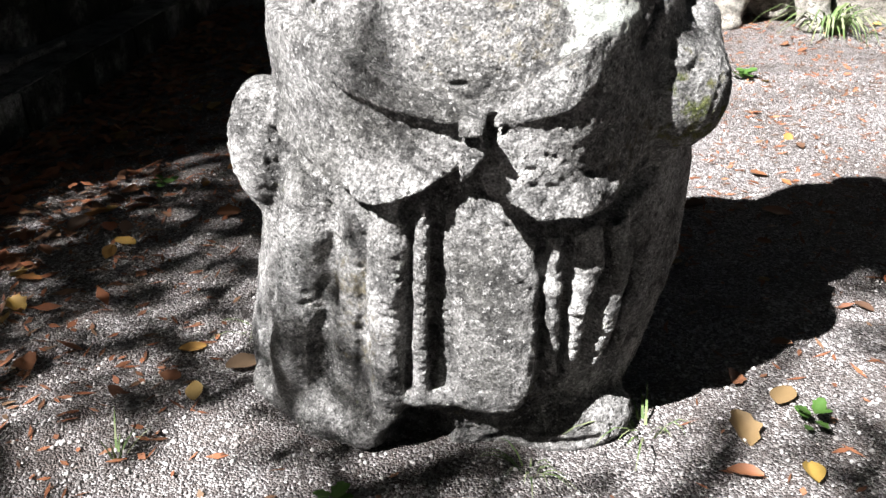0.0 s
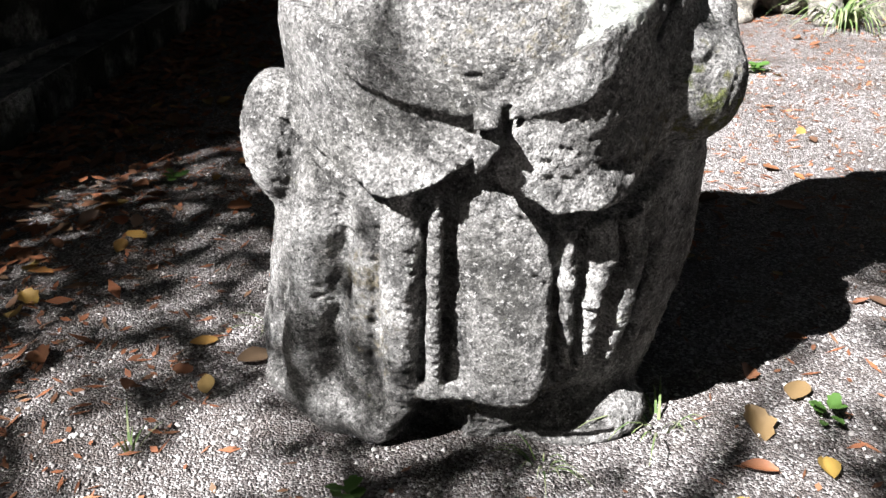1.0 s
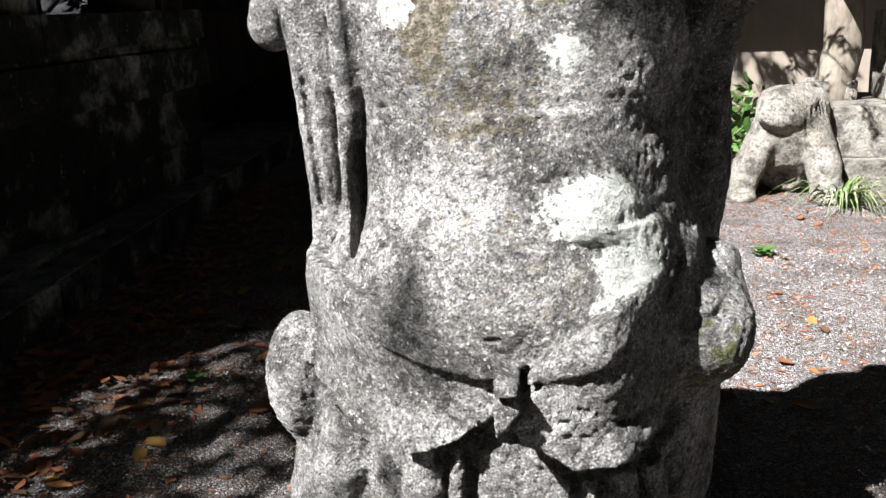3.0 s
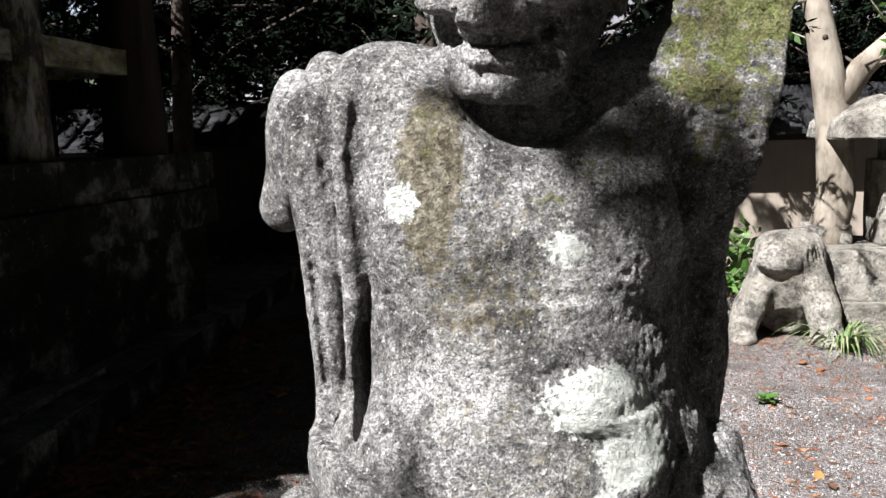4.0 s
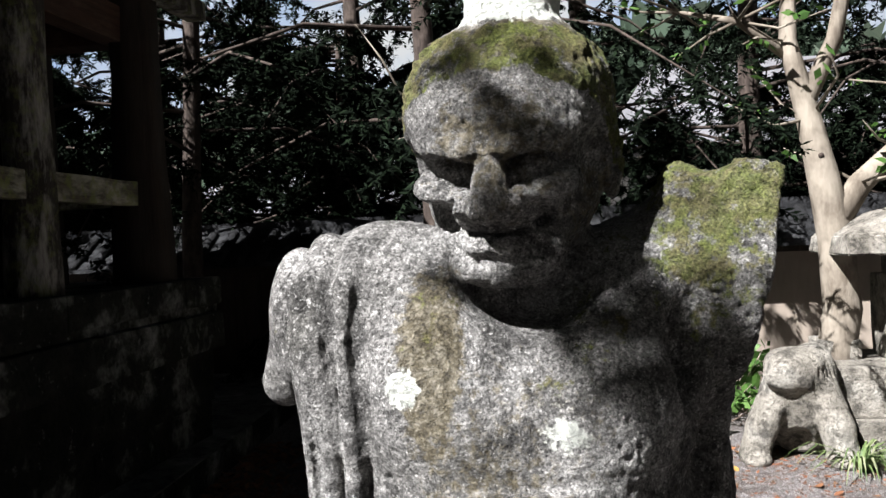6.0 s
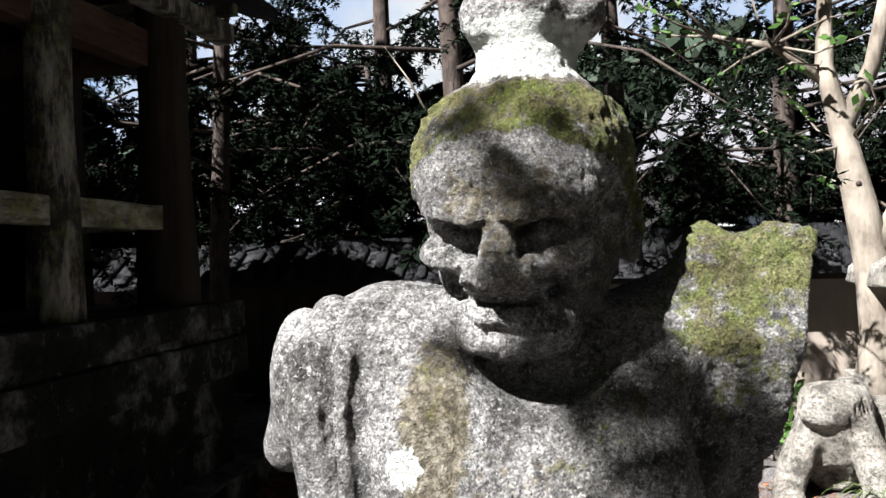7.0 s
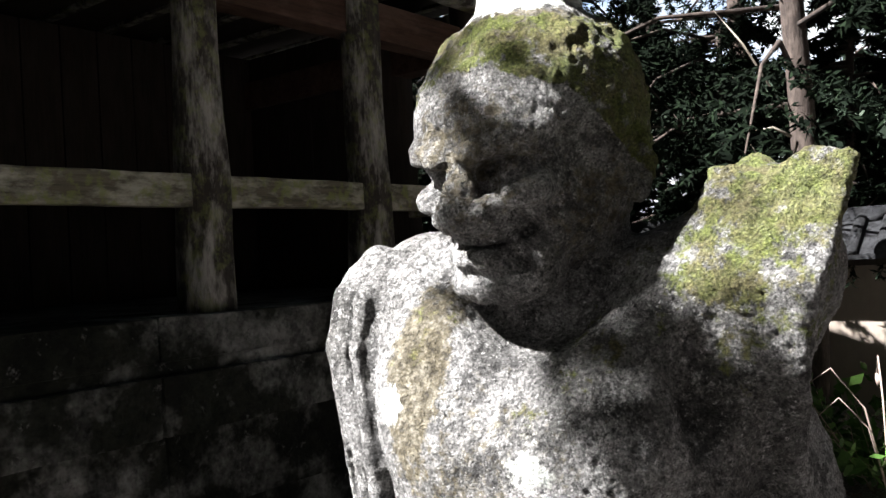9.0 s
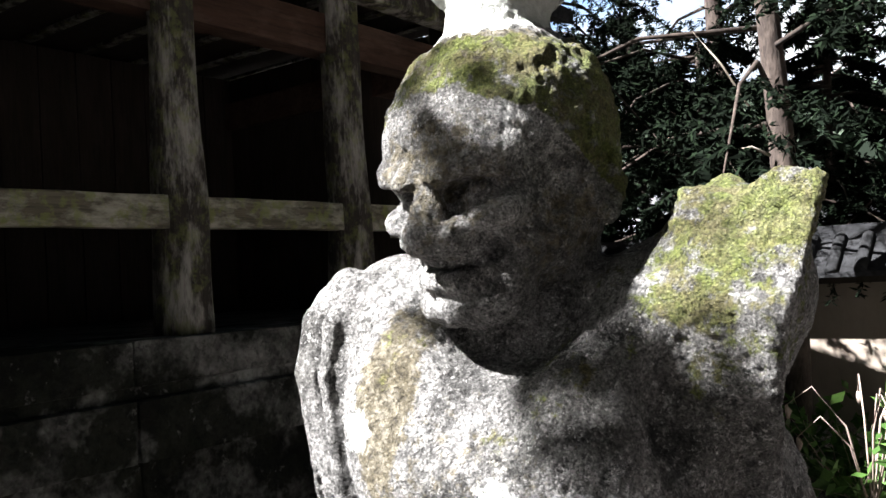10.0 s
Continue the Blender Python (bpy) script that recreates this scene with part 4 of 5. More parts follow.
def build_kerb():
    walk_top = 0.175
    kerb = thing("kerb", "worn stone kerb edging the shaded walkway", "kerb", kind="structure")
    turn = pose(-1.78, 3.0, 0, 0, 0, 5.0)
    y = -5.0
    rng = random.Random(9)
    while y < 6.0:
        ln = rng.uniform(0.9, 1.4)
        # the podium's dark stone paints the shade on the kerb face
        part("kerb_stone", block((-0.16, y + 0.004, -0.05), (0.0, y + ln - 0.004, 0.168), 0.012, 0.008, int(y * 5), 2), SHADED_PODIUM, kerb, m=turn)
        y += ln
    # paler paving runs over the kerb top to paint its lit edge
    part("walkway", block((-3.0, -6, 0.165), (-0.012, 6, walk_top), 0.004), PAVING, kerb, m=turn)
    slab = block((-2.35, 3.3, 0.17), (-2.02, 4.1, 0.20), 0.006, 0.03, 3, 2)
    part("stepping_stone", slab, PAVING, kerb)


build_kerb()

# ---- boundary wall ----


def build_boundary_wall():
    w = thing("boundary_wall", "cream plastered boundary wall with a tiled coping darkened for shade", "wall", kind="structure")
    y0 = 8.0
    part("plaster_wall", block((-1.5, y0, -0.05), (12, y0 + 0.25, 1.12), 0.0), PLASTER, w)
    for i in range(42):
        x = -12.0 + i * 0.25
        part("fence_board", block((x, y0 + 0.02, -0.05), (x + 0.243, y0 + 0.07, 1.14), 0.004), SHADED_WOOD, w)
    part("coping_board", block((-12, y0 - 0.22, 1.12), (12, y0 + 0.47, 1.17), 0.0), SHADED_WOOD, w)
    bm = bmesh.new()
    pts = [(y0 - 0.36, 1.17), (y0 - 0.36, 1.21), (y0 + 0.06, 1.46), (y0 + 0.06, 1.57), (y0 + 0.19, 1.57), (y0 + 0.19, 1.46), (y0 + 0.61, 1.21), (y0 + 0.61, 1.17)]
    a = [bm.verts.new((-12, p, q)) for p, q in pts]
    b = [bm.verts.new((12, p, q)) for p, q in pts]
    for i in range(len(pts)):
        j = (i + 1) % len(pts)
        bm.faces.new((a[i], a[j], b[j], b[i]))
    part("coping", bm, ROOFTILE, w)
    tile = tubes("roof_tile", [([(0, -0.30, 0.03), (0, 0.13, 0.285)], [0.045, 0.045])], ROOFTILE, 10, 0)
    for i in range(56):
        part("roof_tile", tile, ROOFTILE, w, m=Matrix.Translation((-6 + i * 0.2, y0 - 0.07, 1.19)))


build_boundary_wall()

# ---- trees ----


def sprays(rng, origins, ways, n, length, width, droop=0.3):
    """Loose narrow leaf quads along twigs: array n x 4 x 3."""
    o = np.repeat(np.asarray(origins), n, 0)
    w = np.repeat(np.asarray(ways), n, 0)
    k = len(o)
    t = rng.rand(k, 1)
    base = o + w * t
    side = rng.randn(k, 3)
    side[:, 2] = side[:, 2] * 0.6 - droop
    side /= np.linalg.norm(side, axis=1)[:, None] + 1e-6
    ln = length * (0.5 + rng.rand(k, 1))
    up = np.cross(side, rng.randn(k, 3))
    up /= np.linalg.norm(up, axis=1)[:, None] + 1e-6
    wd = width * (0.5 + rng.rand(k, 1))
    mid = base + side * ln * 0.5
    return np.stack([base, mid + up * wd, base + side * ln, mid - up * wd], 1)


def conifer_parts(seed, height, radius, first, limbs=70, per=44, girth=0.13):
    rng = np.random.RandomState(seed)
    trunk = tubes("trunk", [([(0.04 * math.sin(z), 0.05 * math.cos(z * 0.7), z) for z in np.linspace(-0.1, height, 12)], list(np.linspace(girth, 0.03, 12)))], BARK, 10, 0.15)
    lim, orig, ways = [], [], []
    for i in range(limbs):
        z = first + (height - first) * (i / limbs) ** 0.9
        a = rng.rand() * 2 * math.pi
        ln = radius * (1.1 - 0.8 * (z - first) / (height - first)) * (0.6 + 0.6 * rng.rand())
        d = np.array([math.cos(a), math.sin(a), 0.0])
        p = [np.array([0, 0, z]) + d * ln * s + np.array([0, 0, 0.25 * ln * s - 0.55 * ln * s * s]) for s in (0, 0.35, 0.7, 1.0)]
        lim.append(([tuple(q) for q in p], [0.022, 0.016, 0.010, 0.004]))
        for s in np.linspace(0.25, 1.0, 9):
            b = p[0] + (p[3] - p[0]) * s + np.array([0, 0, 0.10 * ln * math.sin(s * 3)])
            for sd in (-1, 1):
                tw = np.array([-d[1], d[0], 0]) * sd * 0.5 + d * 0.4 + rng.randn(3) * 0.15
                orig.append(b)
                ways.append(tw * ln * 0.35 * (1.1 - 0.5 * s) + np.array([0, 0, -0.12 * ln]))
    crown = quads_mesh("crown", sprays(rng, orig, ways, per * 2, 0.062, 0.0085, 0.5), SHADED_CONIFER)
    return trunk, tubes("limbs", lim, BARK, 5, 0.1), crown


def place_tree(meshes, at, turn=0, size=1.0, name="conifer_tree", label="tall dark conifer tree with drooping branches", group="conifers behind the wall"):
    t = thing(name, label, "tree", group=group)
    t.matrix_basis = pose(*at, 0, 0, turn) @ Matrix.Diagonal((size, size, size, 1))
    for n, me in zip(("trunk", "branchwork", "crown"), meshes):
        p = part(n, me, None, t)
        if n != "trunk":
            p["kind"] = "stuff"
    return t


CON_A = conifer_parts(1, 9.0, 2.4, 2.3, 50, 44, 0.105)
CON_B = conifer_parts(2, 10.0, 2.9, 1.7, 54, 46, 0.13)
CON_C = conifer_parts(3, 3.6, 1.5, 0.5, 60, 40, 0.06)
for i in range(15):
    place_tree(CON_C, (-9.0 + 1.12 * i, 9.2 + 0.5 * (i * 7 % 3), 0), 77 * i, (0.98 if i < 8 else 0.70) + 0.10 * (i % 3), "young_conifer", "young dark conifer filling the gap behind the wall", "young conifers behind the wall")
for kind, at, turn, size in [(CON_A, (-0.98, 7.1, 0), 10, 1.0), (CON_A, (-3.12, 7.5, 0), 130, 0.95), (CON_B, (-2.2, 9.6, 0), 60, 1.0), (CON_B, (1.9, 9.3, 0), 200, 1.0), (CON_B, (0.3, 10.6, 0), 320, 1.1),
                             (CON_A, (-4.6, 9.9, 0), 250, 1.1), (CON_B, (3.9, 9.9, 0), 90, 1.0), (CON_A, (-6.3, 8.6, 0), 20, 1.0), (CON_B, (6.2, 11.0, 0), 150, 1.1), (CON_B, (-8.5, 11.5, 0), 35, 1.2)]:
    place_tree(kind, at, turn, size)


def build_pale_tree():
    t = thing("crape_myrtle_tree", "smooth pale mottled forked tree trunk with bare twigs", "tree", at=(1.72, 6.15, 0))
    part("trunk", tubes("trunk", [([(-0.02, 0, -0.05), (-0.03, 0, 0.35), (0.06, 0, 0.8), (0.03, 0, 1.25), (-0.04, 0, 1.65), (-0.10, 0.02, 2.0), (-0.20, 0.05, 2.5), (-0.17, 0.1, 3.0), (-0.3, 0.2, 3.8)], [0.14, 0.12, 0.115, 0.11, 0.095, 0.075, 0.058, 0.045, 0.02])], PALEBARK, 12, 0.12), None, t)
    arms = [[(-0.04, 0, 1.6), (-0.10, 0.02, 2.0), (-0.20, 0.05, 2.5), (-0.17, 0.1, 3.0), (-0.3, 0.2, 3.8)], [(0.02, 0, 1.32), (0.18, 0, 1.58), (0.42, 0.03, 1.80), (0.62, 0.05, 2.15), (0.75, 0.1, 2.8)],
            [(-0.12, 0.02, 2.1), (0.08, 0.05, 2.5), (0.22, 0.1, 3.1), (0.3, 0.1, 3.9)], [(-0.19, 0.05, 2.4), (-0.5, 0.05, 2.65), (-0.85, 0.1, 2.75)]]
    rad = [[0.085, 0.075, 0.06, 0.045, 0.02], [0.085, 0.075, 0.06, 0.05, 0.02], [0.06, 0.05, 0.04, 0.02], [0.04, 0.025, 0.012]]
    for a, r in list(zip(arms, rad))[1:]:
        part("limb", tubes("limb", [(a, r)], PALEBARK, 9, 0.12), None, t)
    for at in ((0.0, -0.088, 1.36), (-0.06, -0.074, 1.76)):
        hole = tubes("knot_hole", [([(at[0], at[1] - 0.01, at[2]), (at[0], at[1] + 0.03, at[2])], [0.018, 0.016])], BARK, 9, 0.2)
        part("knot_hole", hole, None, t, "dark knot hole")
    rng = np.random.RandomState(12)
    twigs, orig, ways = [], [], []
    for i in range(34):
        a = arms[rng.randint(4)]
        s = np.array(a[rng.randint(1, len(a))])
        d = rng.randn(3) * np.array([1, 0.7, 0.5]) + np.array([0, 0, 0.5])
        d *= 0.55 / np.linalg.norm(d)
        twigs.append(([tuple(s), tuple(s + d * 0.5 + rng.randn(3) * 0.04), tuple(s + d)], [0.012, 0.008, 0.003]))
        orig.append(s + d * 0.4)
        ways.append(d * 0.6)
    part("twig_spray", tubes("twig_spray", twigs, PALEBARK, 5, 0), None, t)["kind"] = "stuff"
    part("leaves", quads_mesh("leaves", sprays(rng, orig, ways, 9, 0.07, 0.018, 0.1), BROADLEAF), None, t)


build_pale_tree()
snag = thing("dead_branch", "bare pale dead branch leaning on the conifer trunk", "branch")
for path in ([(-1.0, 6.98, 2.20), (-1.27, 6.9, 2.748), (-1.456, 6.88, 3.02)], [(-1.0, 7.0, 2.06), (-1.10, 6.92, 2.13), (-1.21, 6.9, 2.122)]):
    part("twig", tubes("twig", [(path, [0.012, 0.008, 0.003])], PALEBARK, 6, 0.1), None, snag)


def build_shade_tree(at, seed, count, spread, low, high, label):
    """A broad tree added out of view, towards the sun, to block light and dapple the court."""
    t = thing("added_shade_tree", label, "tree", at=at)
    rng = np.random.RandomState(seed)
    part("trunk", tubes("trunk", [([(0, 0, -0.1), (0.05, 0, 1.5), (0, 0.05, 3.0), (0.05, 0, high - 0.4)], [0.17, 0.14, 0.11, 0.03])], BARK, 10, 0.1), None, t)
    lim, orig, ways = [], [], []
    for i in range(count):
        a, z = rng.rand() * 2 * math.pi, low + (high - low) * rng.rand()
        ln = spread * (0.45 + 0.6 * rng.rand())
        d = np.array([math.cos(a), math.sin(a), 0.25])
        s = np.array([0, 0, z])
        lim.append(([tuple(s), tuple(s + d * ln * 0.5 + rng.randn(3) * 0.1), tuple(s + d * ln)], [0.035, 0.022, 0.006]))
        for j in range(7):
            orig.append(s + d * ln * (0.3 + 0.7 * rng.rand()) + rng.randn(3) * 0.08)
            ways.append(rng.randn(3) * 0.22)
    part("branchwork", tubes("branchwork", lim, BARK, 5, 0), None, t)["kind"] = "stuff"
    part("crown", quads_mesh("crown", sprays(rng, orig, ways, 26, 0.12, 0.036, 0.2), BROADLEAF), None, t)


# conifers added out of view to hold back sky light
for i, (x, y) in enumerate([(3.5, -4.5), (6.5, -1.5), (7.0, 3.0), (0.5, -7.5), (7.5, 6.5), (4.5, -8.0), (-9.0, 4.0)]):
    place_tree(CON_B if i % 2 else CON_A, (x, y, 0), 70 * i, 1.0, label="unseen tall conifer tree added round the court to block sky light", group="conifers round the court")
build_shade_tree((-7.2, -4.6, 0), 21, 30, 2.0, 3.8, 6.6, "unseen broadleaf tree added towards the sun beside the pavilion")

# added behind the camera to shade unseen gravel and cut bounce on the statue
build_shade_tree((-0.15, -3.3, 0), 33, 60, 1.7, 3.8, 6.2, "unseen broadleaf tree added to shade the ground beside the court")
build_shade_tree((0.75, -1.9, 0), 36, 70, 1.6, 3.9, 6.2, "unseen broadleaf tree added to shade the ground beside the court")
build_shade_tree((1.9, -0.6, 0), 34, 60, 1.7, 3.8, 6.2, "unseen broadleaf tree added to shade the ground beside the court")
build_shade_tree((-2.7, -4.7, 0), 35, 60, 1.7, 3.8, 6.2, "unseen broadleaf tree added to shade the ground beside the court")


def build_boughs():
    """Long boughs of an unseen tree added by the path; their clumps dapple the statue and the gravel."""
    t = thing("added_shade_tree", "unseen slender tree added to dapple the statue and gravel with its leafy boughs", "tree", at=(-2.9, -2.9, 0))
    base = Vector((-2.9, -2.9, 0))
    part("trunk", tubes("trunk", [([(0, 0, -0.1), (0.05, 0, 2), (0.1, 0.1, 4.2), (0.1, 0.1, 6.2)], [0.15, 0.12, 0.09, 0.03])], BARK, 10, 0.1), None, t)
    rng = np.random.RandomState(8)
    # where shade should fall; each clump is set up the sun ray from here
    shade_spots = [((0.07, 1.66, 1.47), 0.10, 22), ((0.08, 1.68, 1.57), 0.08, 22), ((0.28, 1.75, 1.09), 0.14, 36), ((-0.10, 1.62, 0.69), 0.05, 12),
             ((-0.22, 1.72, 0.26), 0.10, 46), ((-0.30, 1.74, 0.12), 0.09, 40), ((0.33, 1.81, 1.20), 0.08, 44), ((0.33, 1.80, 1.09), 0.08, 20), ((0.0, 1.66, 0.03), 0.10, 60),
             ((-0.95, 2.3, 0), 0.50, 900), ((-1.3, 3.2, 0), 0.50, 1000), ((-1.1, 1.5, 0), 0.35, 420), ((-0.75, 2.9, 0), 0.40, 700), ((-1.7, 2.3, 0), 0.5, 700), ((-1.35, 4.1, 0), 0.45, 800), ((-0.62, 1.9, 0), 0.2, 110),
             ((0.72, 1.72, 0), 0.20, 80), ((1.05, 2.15, 0), 0.18, 70), ((-0.25, 1.45, 0), 0.18, 110), ((0.15, 1.50, 0), 0.14, 90), ((1.2, 1.6, 0), 0.22, 90), ((0.5, 1.55, 0), 0.10, 30)]
    boughs, quads = [], []
    for i, (spot, rad, n) in enumerate(shade_spots):
        h = 4.2 + 1.3 * rng.rand()
        p = Vector(spot) - SUN_WAY * ((h - spot[2]) / -SUN_WAY.z) - base
        start = Vector((0.08, 0.08, 2.6 + 1.8 * rng.rand()))
        mid = (start + p) / 2 + Vector((0, 0, 0.25))
        boughs.append(([start, mid, p], [0.022, 0.012, 0.004]))
        c = np.array(p) + np.clip(rng.randn(n, 3), -1.8, 1.8) * rad * 0.6
        quads.append(sprays(rng, c, rng.randn(n, 3) * 0.05, 1, 0.085, 0.026, 0.1))
    for path, rad in boughs:
        part("bough", tubes("bough", [(path, rad)], BARK, 6, 0), None, t)
    part("crown", quads_mesh("crown", np.concatenate(quads), BROADLEAF), None, t)


build_boughs()

# ---- stone lion, shrine and pedestal ----


def build_lion():
    c = Carving((-0.36, -0.40, -0.04), (0.36, 0.40, 0.80), 0.012)
    c.ball((0.02, 0.08, 0.26), (0.20, 0.24, 0.27), 0.05)
    c.ball((0.0, -0.04, 0.36), (0.17, 0.16, 0.18), 0.05)
    c.lump((-0.01, -0.10, 0.540), (0.165, 0.155, 0.135), 2.7, 0.05)
    c.ball((0.03, -0.03, 0.44), (0.19, 0.17, 0.19), 0.06)
    c.lump((-0.06, -0.21, 0.52), (0.11, 0.08, 0.085), 2.3, 0.04)
    c.ball((0.10, 0.0, 0.50), (0.13, 0.15, 0.19), 0.03)
    # splayed forelegs with an arch between them, and paws
    c.rod([(-0.10, -0.10, 0.40), (-0.20, -0.17, 0.20), (-0.245, -0.19, 0.03)], [0.105, 0.085, 0.085], 0.03)
    c.rod([(0.13, -0.10, 0.40), (0.20, -0.17, 0.20), (0.22, -0.19, 0.03)], [0.105, 0.090, 0.090], 0.03)
    c.ball((0.0, -0.18, 0.06), (0.11, 0.14, 0.13), 0.03, True)
    for s in (-1, 1):
        c.ball((s * 0.235, -0.25, 0.02), (0.080, 0.09, 0.045), 0.02)
        c.ball((s * 0.17, 0.16, 0.13), (0.10, 0.17, 0.15), 0.03)
    # worn brow swirls and combed mane
    for n, rad in ((10, 0.050), (8, 0.028)):
        ring = [(-0.12 + rad * math.cos(6.28 * i / n), -0.285 + 0.10 * abs(rad * math.cos(6.28 * i / n)), 0.595 + rad * 0.8 * math.sin(6.28 * i / n)) for i in range(n + 1)]
        c.rod(ring, [0.006] * (n + 1), 0.006, True)
    for i in range(7):
        x = 0.04 + i * 0.026
        c.rod([(x - 0.02, -0.27 + i * 0.030, 0.66 - 0.012 * i), (x + 0.01, -0.285 + i * 0.032, 0.55), (x + 0.03, -0.22 + i * 0.026, 0.38)], [0.007, 0.009, 0.007], 0.008, True)
    v, f = c.skin()
    me = solid_mesh("lion_statue", v, f, PALE)
    v = v + normals_of(me) * (value_noise(v, 12, 3) * 0.018)[:, None]
    me.vertices.foreach_set("co", v.astype(np.float32).ravel())
    me.update()
    ob = tagged(new("lion_statue", me), "small pale worn stone lion sitting on the gravel", "statue")
    ob.matrix_basis = pose(1.38, 5.75, 0.0, 0, 0, -8) @ Matrix.Diagonal((1, 1, 0.95, 1))


build_lion()


def build_shrine():
    base = tagged(new("stone_plinth", None), "squared weathered granite plinth", "plinth")
    part("lower_step", block((1.70, 5.62, -0.03), (3.1, 6.6, 0.20), 0.015, 0.01, 1, 2), PALE, base)
    part("upper_step", block((1.58, 5.75, 0.20), (3.0, 6.5, 0.50), 0.015, 0.01, 2, 2), PALE, base)
    lan = thing("stone_lantern", "pale granite lantern with a curved overhanging roof", "lantern")
    part("column", block((1.98, 5.95, 0.50), (2.36, 6.3, 1.02), 0.02, 0.008, 3, 2), PALE, lan)
    bm = bmesh.new()
    prof = [(0.52, -0.10), (0.50, 0.02), (0.42, 0.10), (0.28, 0.17), (0.10, 0.21)]
    rings = []
    for w, z in prof:
        rings.append([bm.verts.new((sx * w, sy * w * 0.8, z + (0.05 if w > 0.45 else 0))) for sx, sy in ((-1, -1), (0, -1.0), (1, -1), (1, 0), (1, 1), (0, 1), (-1, 1), (-1, 0))])
        for i in (1, 3, 5, 7):
            rings[-1][i].co.z += 0.03 if w < 0.45 else 0.0
    for a, b in zip(rings, rings[1:]):
        for i in range(8):
            bm.faces.new((a[i], a[(i + 1) % 8], b[(i + 1) % 8], b[i]))
    bm.faces.new(rings[-1])
    bm.faces.new(rings[0][::-1])
    bmesh.ops.bevel(bm, geom=bm.edges[:], offset=0.012, segments=2, affect="EDGES")
    part("roof", bm, PALE, lan, m=Matrix.Translation((2.20, 6.12, 1.20)))
    part("light_box", block((2.04, 6.0, 1.02), (2.30, 6.26, 1.16), 0.01), PALE, lan)
    pole = thing("stone_marker", "plain squared granite marker post", "stone post")
    part("shaft", block((1.60, 6.05, 0.50), (1.85, 6.3, 0.62), 0.012, 0.008, 6, 2), PALE, pole)


build_shrine()

# ---- houses and hills beyond the wall ----


def build_house(at, size, roof, turn=0):
    h = thing("house", "white walled house with a grey roof beyond the trees", "house", at=at)
    h.rotation_euler = (0, 0, radians(turn))
    w, d, z = size
    part("wall", block((-w / 2, 0, -0.1), (w / 2, d, z), 0.0), WHITEWALL, h)
    v = [(-w / 2 - 0.6, -0.7, z - 0.1), (w / 2 + 0.6, -0.7, z - 0.1), (w / 2 + 0.6, d + 0.7, z - 0.1), (-w / 2 - 0.6, d + 0.7, z - 0.1), (-w / 2 + 0.6, d / 2, z + roof), (w / 2 - 0.6, d / 2, z + roof)]
    part("roof", mesh_of("roof", v, [(0, 1, 5, 4), (1, 2, 5), (2, 3, 4, 5), (3, 0, 4), (3, 2, 1, 0)]), PALEROOF, h)
    for i in range(3):
        x = -w / 2 + w * (i + 0.5) / 3
        win = part("window", block((x - 0.6, -0.06, 1.0), (x + 0.6, 0.02, 2.2), 0.01), SHADED_WOOD, h)
        part("pane", block((x - 0.53, -0.08, 1.07), (x + 0.53, -0.055, 2.13), 0.0), GLASS, win)


build_house((6.0, 17, 0), (9, 6, 2.9), 2.0, 5)
build_house((-9.0, 26, 0), (7, 6, 2.4), 1.6, -6)


def build_hill():
    rng = np.random.RandomState(5)
    n = 14000
    x = rng.uniform(-140, 140, n)
    y = rng.uniform(55, 136, n)
    z = np.clip(((y - 50) / 85) ** 1.3 * 24 + (y - 50) / 85 * (5 * np.sin(x * 0.035 + 1) + 2 * np.sin(x * 0.09)), 0, None)
    c = np.stack([x, y, z], 1)
    size = rng.uniform(1.2, 3.0, (n, 1, 1))
    q = rng.randn(n, 4, 3) * size * 0.9
    tagged(new("far_woods", quads_mesh("far_woods", c[:, None, :] + q, HILL)), "hazy wooded hillside in the distance", "woods", kind="stuff")
    xs = np.linspace(-200, 200, 60)
    prof = [(50, -0.02), (80, 0.26), (110, 0.62), (138, 1.0)]
    v = [(a, yy, -0.5 + s * 24 + s * (5 * math.sin(a * 0.035 + 1))) for yy, s in prof for a in xs]
    f = [(j * 60 + i, j * 60 + i + 1, (j + 1) * 60 + i + 1, (j + 1) * 60 + i) for j in range(3) for i in range(59)]
    tagged(new("backdrop", mesh_of("backdrop", v, f, HILL, True)), "green hillside closing the view", "hill", kind="structure")


build_hill()
tagged(new("sky_backdrop", mesh_of("sky_backdrop", [(-420, 190, -5), (420, 190, -5), (420, 190, 84), (-420, 190, 84)], [(0, 1, 2, 3)], SKYGLOW)), "bright hazy open sky beyond the hills", "sky", kind="structure")

# ---- plants, leaves and small things ----


def build_shrub(at, seed, n, size, name="shrub", label="low green leafy shrub by the wall", wide=0.03):
    t = thing(name, label, "shrub" if name == "shrub" else "weed", at=at)
    rng = np.random.RandomState(seed)
    stems, orig, ways = [], [], []
    for i in range(n):
        d = rng.randn(3) * np.array([1, 1, 0.4])
        d[2] = abs(d[2]) + 0.6
        d *= size * (0.5 + 0.6 * rng.rand()) / np.linalg.norm(d)
        s = rng.randn(3) * np.array([1, 1, 0]) * size * 0.12
        stems.append(([tuple(s - np.array([0, 0, 0.02])), tuple(s + d * 0.5), tuple(s + d)], [0.004, 0.003, 0.0015]))
        orig.append(s + d * 0.35)
        ways.append(d * 0.65)
    part("stem_clump", tubes("stem_clump", stems, DRYSTEM, 4, 0), None, t)["kind"] = "stuff"
    part("leaves", quads_mesh("leaves", sprays(rng, orig, ways, 12, wide * 3, wide, -0.1), BROADLEAF), None, t)


build_shrub((0.95, 6.6, 0), 3, 26, 0.75)
